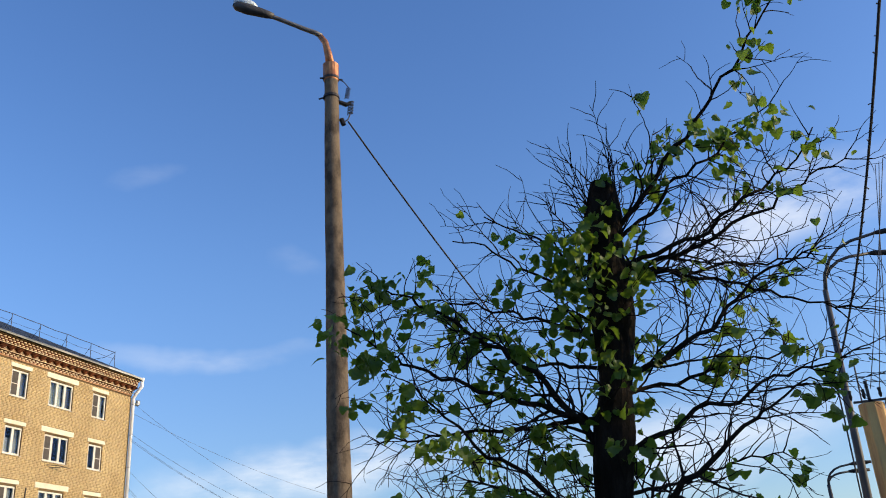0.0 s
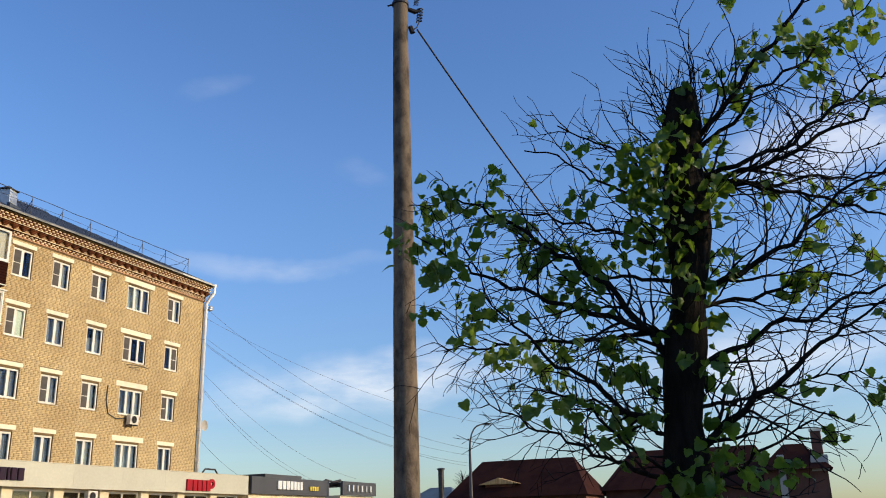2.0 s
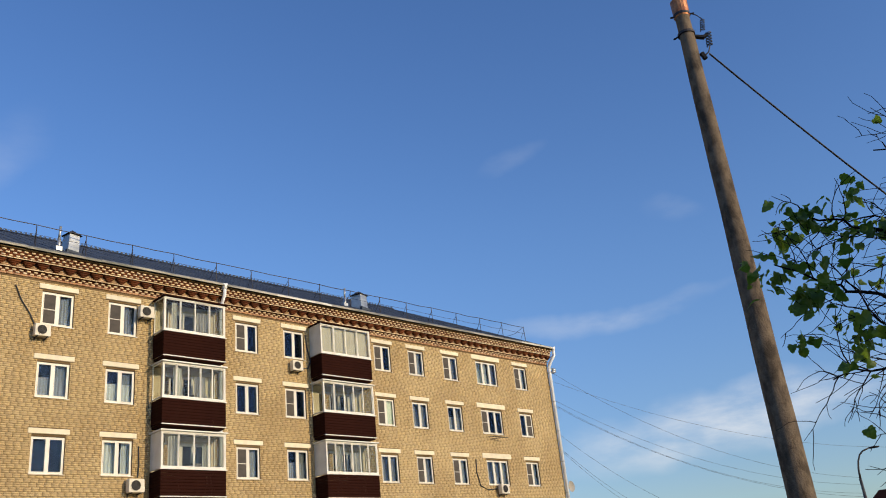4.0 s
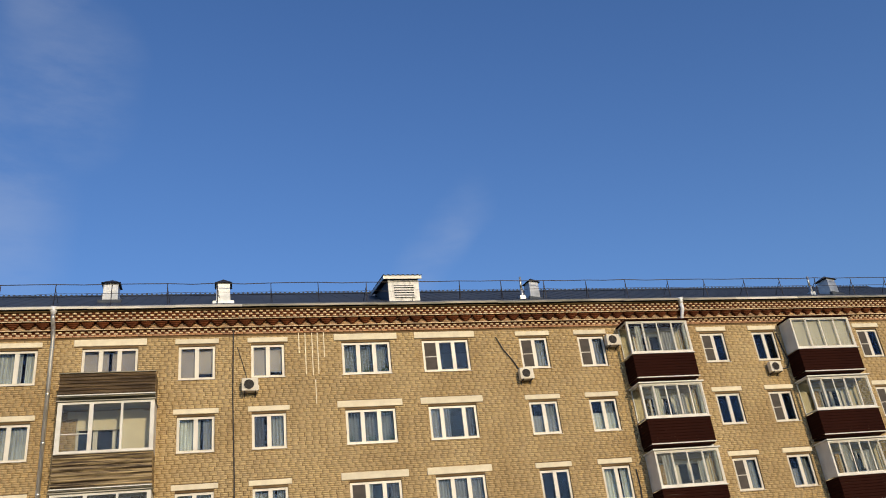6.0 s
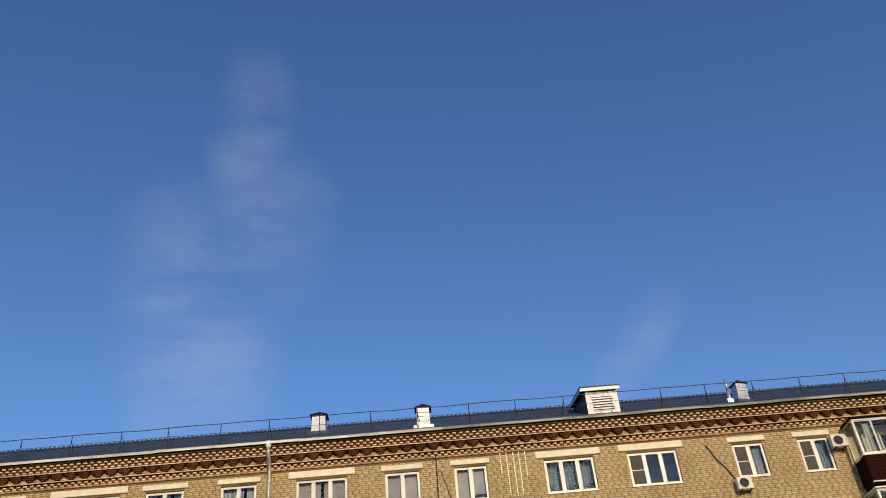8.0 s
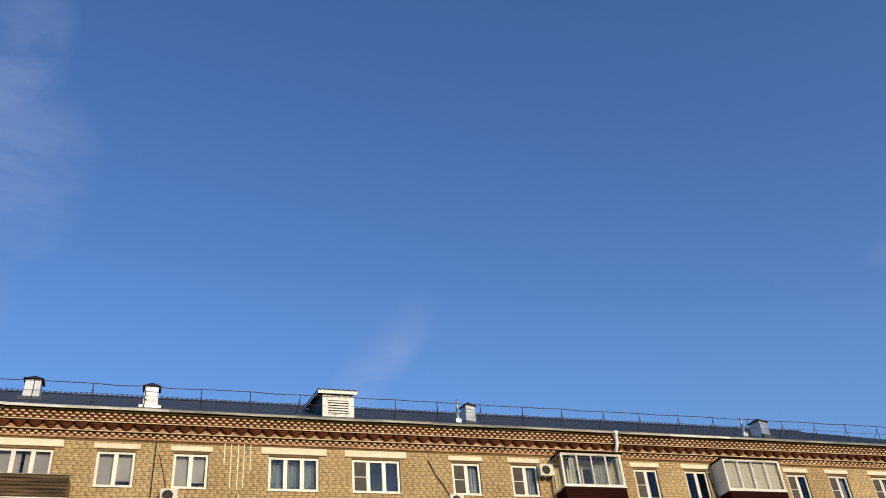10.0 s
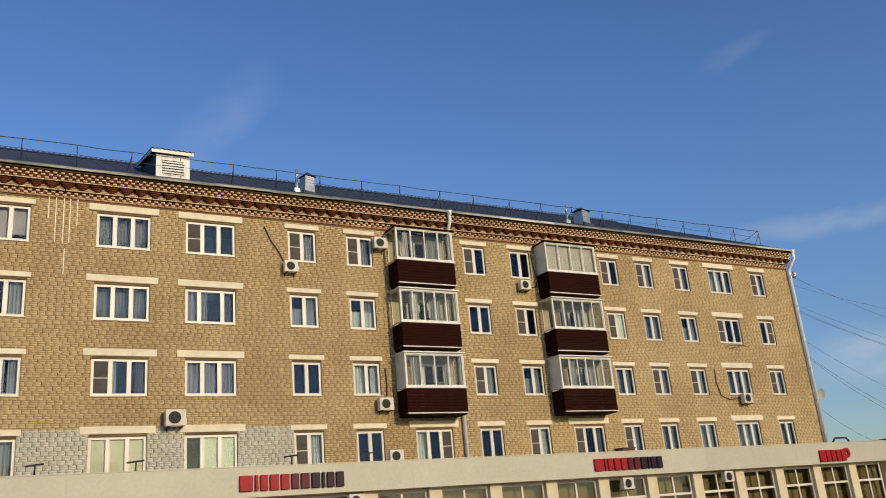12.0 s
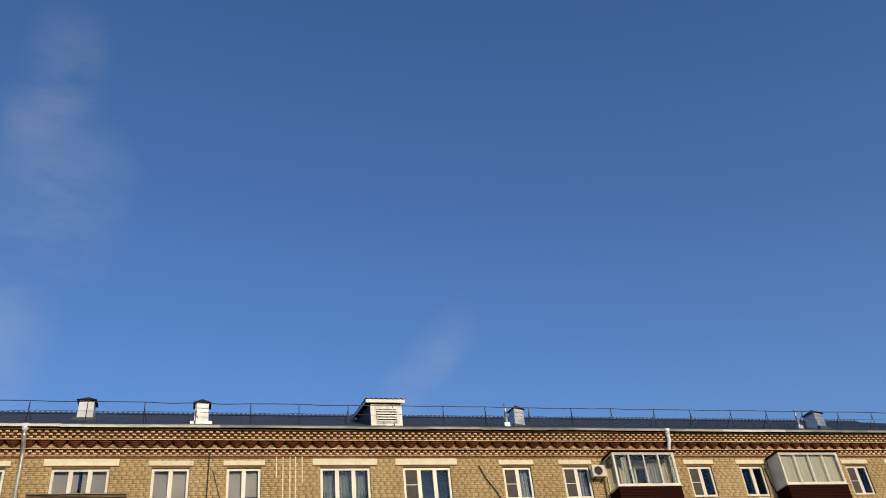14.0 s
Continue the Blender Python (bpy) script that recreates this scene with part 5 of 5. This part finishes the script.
twig_shape = Shape()
leaf_spots = []


def cluster(p, count, spread):
    for _ in range(count):
        leaf_spots.append(p + Vector((rng.gauss(0, spread), rng.gauss(0, spread), rng.gauss(-0.01, spread * 0.8))))


def twig(start, angle, bend, length, depth, r0, level, leafiness):
    """A side shoot: angle in degrees in the plane RIGHT/up, bending on the way, with slimmer shoots of its own."""
    n = max(5, int(length / 0.035))
    p, pts, a, dep, wob = Vector(start), [Vector(start)], radians(angle), depth, 0.0
    for k in range(n):
        wob = 0.5 * wob + rng.uniform(-0.25, 0.25)
        a += radians(bend) / n
        dep += rng.uniform(-0.08, 0.08)
        d = (RIGHT * math.cos(a + wob) + up * math.sin(a + wob) + FWD * dep).normalized()
        p = p + d * (length / n)
        pts.append(p)
        f = (k + 1) / n
        if level == 1 and 0.15 < f < 0.97 and rng.random() < 0.40:
            side = 1 if k % 2 else -1
            twig(p, math.degrees(a) + side * rng.uniform(22, 55), rng.uniform(-50, 50), rng.uniform(0.08, 0.28) * (1.2 - 0.5 * f), dep + rng.uniform(-0.5, 0.5), max(r0 * 0.55, 0.0025), 2, leafiness)
    twig_shape.tube(pts, [r0 + (0.0015 - r0) * (k / n) ** 0.8 for k in range(n + 1)], 4 if level == 1 else 3, False)
    if rng.random() < leafiness * (0.30 if level == 1 else 0.07):
        cluster(p, rng.choice((6, 9, 13, 17)), 0.042)
    if rng.random() < leafiness * 0.06:
        cluster(pts[n // 2], rng.choice((2, 4, 6)), 0.035)


def bough(z, out, high, arch, depth, r, leafiness):
    """One limb from height z on the trunk to its tip (out along RIGHT, high), arched, with side shoots along it."""
    a = trunk_at(z)
    depth *= 1.7
    e = Vector((0, 0, high)) + RIGHT * out + FWD * depth
    chord = e - a
    side = Vector((0, 0, 1)) * abs(chord.dot(RIGHT)) + RIGHT * (-chord.z * (1 if out > 0 else -1))
    mid = (a + e) / 2 + side.normalized() * arch + FWD * depth * 0.3
    n = max(10, int(chord.length / 0.06))
    pts, wob = [], Vector()
    for k in range(n + 1):
        f = k / n
        wob = wob * 0.7 + Vector((rng.uniform(-1, 1), rng.uniform(-1, 1), rng.uniform(-1, 1))) * 0.024
        pts.append(a * (1 - f) ** 2 + mid * 2 * f * (1 - f) + e * f * f + wob * min(1, f * 4))
    radii = [r + (0.0035 - r) * (k / n) ** 0.8 for k in range(n + 1)]
    limbs.append((pts, radii))
    for k in range(2, n + 1):
        f = k / n
        d = pts[k] - pts[k - 1]
        ang = math.degrees(math.atan2(d.z, d.dot(RIGHT)))
        for s in (1, -1):
            if rng.random() > 0.44:
                continue
            twig(pts[k], ang + s * rng.uniform(20, 56), rng.uniform(-50, 50), rng.uniform(0.16, 0.55) * (1.2 - 0.55 * f), rng.uniform(-0.55, 0.55), max(radii[k] * 0.55, 0.0042), 1, leafiness)
        if rng.random() < leafiness * 0.22:
            cluster(pts[k] + Vector((0, 0, rng.uniform(-0.05, 0.03))), rng.choice((6, 10, 14)), 0.042)
    cluster(e, int(46 * leafiness ** 1.6), 0.075)


limbs = []
# height on the trunk, tip out, tip height, arch, depth, thickness, leafiness
LEFT_BOUGHS = [(2.36, -1.07, 3.36, 0.16, -0.08, 0.021, 0.45), (2.54, -1.23, 3.14, -0.11, -0.05, 0.019, 0.95), (2.16, -0.86, 2.72, -0.14, -0.15, 0.017, 0.36), (2.58, -1.22, 2.63, -0.02, 0.15, 0.014, 0.10),
               (3.28, -0.53, 3.80, 0.02, 0.10, 0.010, 0.04), (3.14, -0.72, 3.72, 0.04, 0.20, 0.011, 0.10), (2.94, -1.02, 3.50, 0.10, 0.30, 0.012, 0.12), (2.80, -0.95, 3.22, 0.08, 0.35, 0.012, 0.40),
               (2.05, -0.78, 2.42, 0.06, 0.20, 0.013, 0.22), (1.90, -1.00, 2.38, -0.10, 0.30, 0.014, 0.15), (1.86, -0.55, 2.30, 0.05, -0.20, 0.011, 0.20)]
RIGHT_BOUGHS = [(3.46, 1.22, 4.74, -0.10, -0.10, 0.016, 0.62), (3.42, 1.06, 4.22, 0.02, 0.10, 0.013, 0.34), (3.30, 1.26, 3.98, -0.20, 0.05, 0.015, 0.20), (3.24, 1.40, 3.86, -0.08, 0.15, 0.017, 0.12),
                (3.22, 1.28, 3.42, 0.06, 0.25, 0.013, 0.12), (2.74, 1.12, 3.34, -0.08, 0.00, 0.017, 0.22), (3.36, 1.24, 2.98, 0.03, 0.10, 0.013, 0.14), (2.02, 0.88, 2.66, 0.02, -0.05, 0.024, 0.08),
                (2.38, 1.22, 2.78, 0.12, 0.10, 0.016, 0.18), (2.66, 0.95, 2.86, 0.06, 0.20, 0.013, 0.26), (2.20, 0.80, 2.44, 0.05, 0.40, 0.012, 0.24), (1.86, 0.62, 2.20, 0.04, 0.25, 0.012, 0.25)]
for limb in LEFT_BOUGHS + RIGHT_BOUGHS:
    bough(*limb)
for k in range(20):
    twig(trunk_at(rng.uniform(3.40, 3.76)) + RIGHT * rng.uniform(-0.09, 0.09), rng.uniform(66, 128), rng.uniform(-12, 12), rng.uniform(0.24, 0.50), rng.uniform(-0.4, 0.4), 0.0052, 1, 0.06)
for k in range(46):
    twig(trunk_at(rng.uniform(1.9, 3.5)), rng.choice((rng.uniform(15, 70), rng.uniform(110, 168))), rng.uniform(-30, 30), rng.uniform(0.25, 0.6), rng.uniform(-0.8, 0.8), 0.006, 1, 0.35)
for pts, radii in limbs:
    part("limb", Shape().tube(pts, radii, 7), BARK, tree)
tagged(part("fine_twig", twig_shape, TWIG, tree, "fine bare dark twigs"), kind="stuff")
# leafy shoots hugging the trunk, thickest round the old cut below the top
for k in range(112):
    z = rng.choice((rng.gauss(3.28, 0.14), rng.gauss(3.18, 0.18), rng.uniform(1.8, 3.4), rng.uniform(2.3, 3.0)))
    a, r = rng.uniform(0, 6.283), rng.uniform(0.10, 0.24) * (1.25 if 3.0 < z < 3.55 else 0.85)
    cluster(trunk_at(z) + RIGHT * (r * math.cos(a) - (0.06 if z > 3.0 else 0)) + FWD * r * math.sin(a), rng.choice((2, 4, 5)), 0.035)
for k in range(5):
    cluster(trunk_at(rng.uniform(3.5, 3.74)) + RIGHT * rng.gauss(0.03, 0.07) - FWD * rng.uniform(0.08, 0.16), rng.choice((2, 3, 4)), 0.034)
for k in range(80):
    cluster(trunk_at(rng.uniform(1.40, 2.05)) + RIGHT * rng.gauss(0.04, 0.17) - FWD * rng.uniform(0.06, 0.28), rng.choice((3, 4, 5)), 0.038)
for k in range(26):
    cluster(trunk_at(rng.gauss(3.30, 0.15)) + RIGHT * rng.gauss(-0.12, 0.10) - FWD * rng.uniform(0.12, 0.26), rng.choice((3, 4, 5)), 0.035)


def leaf_shape(size, fold, droop):
    """A broad, coarsely toothed leaf with a folded midrib, in x (width) and y (length)."""
    half = [(0.0, 0.0), (0.22, -0.13), (0.45, -0.10), (0.57, 0.07), (0.53, 0.20), (0.62, 0.36), (0.49, 0.46), (0.47, 0.60), (0.32, 0.66), (0.22, 0.80), (0.0, 0.88)]
    s = Shape()
    for side in (-1, 1):
        n = len(s.v)
        mid = [(0.0, 0.2, -droop * 0.04), (0.0, 0.5, -droop * 0.25), (0.0, 0.75, -droop * 0.56)]
        for x, y in half:
            s.v.append((side * x * size, y * size, (fold * x * x * 2 - droop * y * y) * size))
        for x, y, z in mid:
            s.v.append((x * size, y * size, z * size))
        m = n + len(half)
        for f in ((n, n + 1, n + 2, m), (m, n + 2, n + 3, n + 4), (m, n + 4, n + 5, m + 1), (m + 1, n + 5, n + 6, n + 7), (m + 1, n + 7, n + 8, m + 2), (m + 2, n + 8, n + 9, n + 10)):
            s.f.append(f if side > 0 else tuple(reversed(f)))
    k = len(s.v)
    s.tube([(0, -0.35 * size, 0.1 * size), (0, 0, 0)], 0.012 * size, 3, False)
    return s


kinds = [leaf_shape(0.047, 0.22, 0.55), leaf_shape(0.037, 0.45, 0.3), leaf_shape(0.056, 0.18, 0.75)]
leaf_meshes = [k.mesh("leaf", LEAF) for k in kinds]
rest = Shape()
order = sorted(range(len(leaf_spots)), key=lambda i: leaf_spots[i].dot(FWD))
for place, i in enumerate(order):
    p = leaf_spots[i]
    yaw = rng.uniform(-180, 180)
    turn = pose(p.x, p.y, p.z, rng.uniform(-105, 20), rng.uniform(-40, 40), yaw) @ Matrix.Scale(rng.uniform(0.7, 1.2), 4)
    which = rng.randrange(3)
    if place < 290:
        ob = part("leaf", leaf_meshes[which], LEAF, tree)
        ob.matrix_basis = turn
    else:
        n = len(rest.v)
        rest.v += [tuple(turn @ Vector(v)) for v in kinds[which].v]
        rest.f += [tuple(n + q for q in f) for f in kinds[which].f]
tagged(part("foliage", rest, LEAF, tree, "fresh green heart-shaped leaves"), kind="stuff")
# bare far trees beyond the roofs
def bare_tree(x, y, height, seed, material):
    ob = thing("bare_tree", (x, y, 0), "bare tree far behind the roofs", "tree", "bare trees in the distance")
    rng = random.Random(seed)
    k = height / 5.2
    part("trunk", Shape().tube([(0, 0, 0), (0, 0, 3.5 * k), (0.1, 0.1, 5.2 * k)], [0.15 * k, 0.1 * k, 0.03 * k], 6), material, ob)
    s = Shape()
    for _ in range(110):
        z = rng.uniform(2.6, 5.1) * k
        a = rng.uniform(0, 6.28)
        l = rng.uniform(0.5, 1.5) * (1.35 * k - 0.16 * z)
        s.tube([(0, 0, z), (l * 0.5 * math.cos(a), l * 0.5 * math.sin(a), z + 0.3 * k), (l * math.cos(a), l * math.sin(a), z + rng.uniform(0.4, 0.7) * k)], [0.025 * k, 0.018 * k, 0.01 * k], 3)
    tagged(part("branches", s, material, ob), kind="stuff")


bare_tree(31.0, -7.6, 5.2, 9, TWIG)
bare_tree(62.0, -51.2, 6.9, 10, CABLE_FAR)
bare_tree(64.0, -54.3, 6.6, 11, CABLE_FAR)
bare_tree(60.0, -48.6, 5.9, 12, CABLE_FAR)

# ---- brickwork ----
rng = np.random.default_rng(11)
COURSE, LONG, JOINT, UPRIGHT = 0.0795, 0.265, 0.012, 0.010
z_first = 3.9
blocked = []
for x0, x1, z0, z1, key, row in openings:
    l0, l1, lh = lintel_span(COLUMNS[key][2], x1 - x0)
    blocked.append((x0, x1, z0 - 0.015, z1 + 0.09))
    blocked.append((x0 + l0, x0 + l1, z1 + 0.085, z1 + 0.09 + lh))
lo, hi, grey_lo, grey_hi, whole = [], [], [], [], []
n_courses = int((WALL_TOP - z_first) / COURSE)
for c in range(n_courses):
    z0 = z_first + c * COURSE
    edge = JOINT if c % 2 else JOINT * 0.5
    z1 = z0 + COURSE - edge
    mid = (z0 + z1) / 2
    cuts = sorted((b[0], b[1]) for b in blocked if b[2] < mid < b[3])
    free, x = [], X_L
    for a, b in cuts:
        if a > x:
            free.append((x, a))
        x = max(x, b)
    free.append((x, X_R))
    # bands of two courses with their joints in line, each band shifted by half a brick
    if c % 2 == 0:
        shift = (c // 2 % 2) * LONG / 2 + rng.uniform(-0.05, 0.05)
    for a, b in free:
        k = math.floor((a - shift) / LONG)
        loose = 0.004 + 0.013 * (mid < 13.5) * (a < 0) * (0.5 + 0.5 * math.sin(a * 0.31 + 2.0 + mid * 0.4))
        while k * LONG + shift < b:
            tight = min(1.0, max(0.15, (-5.0 - k * LONG) / 9.0))
            gap = (UPRIGHT / 2 * rng.uniform(0.3, 1.5) + loose * rng.uniform(-0.3, 1.0)) * tight
            p, q = max(k * LONG + shift + gap, a), min((k + 1) * LONG + shift - UPRIGHT / 3 * tight, b)
            k += 1
            if q - p < 0.02:
                continue
            dy = rng.uniform(-0.0035, 0.0035) * tight
            if -34.2 < p < -22.4 and z1 < 6.42:
                grey_lo.append((p, dy, z0))
                grey_hi.append((q, 0.02, z1 + 0.5 * edge))
            elif -32.3 < p < -30.4 and 6.6 < z0 < 11.9 and q - p > LONG * 0.9 and len(whole) < 290:
                whole.append((p, dy, z0))
            else:
                lo.append((p, dy, z0 + rng.uniform(-0.0015, 0.0015)))
                hi.append((q, 0.02, z1 + (1.0 - tight) * 0.6 * edge + rng.uniform(-0.0015, 0.0015)))
for name, a, b, m in (("brickwork", lo, hi, BRICK), ("painted_brickwork", grey_lo, grey_hi, BRICK_GREY)):
    ob = part(name, boxes_mesh(name, a, b, m), m, wall_front)
    tagged(ob, "grey-painted bricks" if m == BRICK_GREY else "", kind="stuff")
one = boxes_mesh("brick", [(0, 0, 0)], [(LONG - UPRIGHT, 0.02, COURSE - JOINT)], BRICK)
for p in whole:
    part("brick", one, BRICK, wall_front).location = p

# ---- corbelled brick cornice ----
cornice = thing("cornice", (0, 0, 0), "corbelled orange brick cornice with dentils and stepped triangles", "cornice", kind="structure")
core = Shape()
steps = [(14.95, 15.10, -0.012), (15.10, 15.20, -0.005), (15.20, 15.235, -0.13), (15.235, 15.48, -0.05), (15.48, 15.52, -0.33), (15.52, 15.62, -0.30), (15.62, 15.715, -0.34), (15.715, 15.86, -0.38)]
for z0, z1, y in steps:
    core.box(X_L, X_R + (0.01 if y > -0.2 else 0.06), y, 0.01, z0 + 0.002, z1 - 0.002)
part("core", core, BRICK_RED, cornice)


def run_of_bricks(name, rows, material, long=0.262, gap=0.012):
    """Courses of bricks along the whole front: (lower edge, upper edge, face, back, shift)."""
    a, b = [], []
    for z0, z1, y, back_y, shift in rows:
        x = X_L + shift
        while x < X_R:
            a.append((x, y + rng.uniform(-0.005, 0.005), z0))
            b.append((min(x + long - gap, X_R), back_y, z1))
            x += long
    tagged(part(name, boxes_mesh(name, a, b, material), material, cornice), kind="stuff")


run_of_bricks("plain_courses", [(14.955, 15.02, -0.03, 0.0, 0.0)], BRICK_PINK)
run_of_bricks("ledge_bricks", [(15.202, 15.232, -0.145, -0.12, 0.05), (15.483, 15.518, -0.345, -0.32, 0.1)], BRICK_PALE)
d_lo, d_hi, d_near = [], [], []
for row, (z0, z1, y, off) in enumerate(((15.032, 15.084, -0.055, 0.1325), (15.122, 15.174, -0.060, 0.0), (15.556, 15.606, -0.35, 0.0), (15.651, 15.701, -0.39, 0.1325), (15.746, 15.796, -0.43, 0.0))):
    x = X_L + off
    while x < X_R:
        if -34.5 < x < -26.0:
            d_near.append((x, y, z0))
        else:
            d_lo.append((x, y + rng.uniform(-0.008, 0.008), z0 + rng.uniform(-0.003, 0.003)))
            d_hi.append((x + 0.135, y + 0.058, z1))
        x += 0.265
tagged(part("dentils", boxes_mesh("dentils", d_lo, d_hi, BRICK_PALE), BRICK_PALE, cornice), kind="stuff")
one = boxes_mesh("dentil", [(0, 0, 0)], [(0.135, 0.056, 0.051)], BRICK_PALE)
for p in d_near:
    part("dentil", one, BRICK_PALE, cornice).location = p
t_lo, t_hi, f_lo, f_hi = [], [], [], []
PERIOD, LIFT = 0.53, 0.064
x = X_L
while x < X_R - 0.4:
    for k in range(4):
        z0 = 15.222 + LIFT * k
        half = 0.240 - 0.066 * k
        f_lo.append((x + 0.265 - half, -0.078 + rng.uniform(-0.006, 0.006), z0))
        f_hi.append((x + 0.265 + half, -0.04, z0 + LIFT - 0.014))
        rest_half = 0.255 - half
        t_lo.append((x + PERIOD - rest_half, -0.12 - 0.05 * k, z0))
        t_hi.append((x + PERIOD + rest_half, -0.04, z0 + LIFT - 0.008))
    x += PERIOD
tagged(part("stepped_corbels", boxes_mesh("stepped_corbels", t_lo, t_hi, BRICK_RED), BRICK_RED, cornice), kind="stuff")
tagged(part("pale_triangles", boxes_mesh("pale_triangles", f_lo, f_hi, BRICK_CREAM), BRICK_CREAM, cornice), kind="stuff")
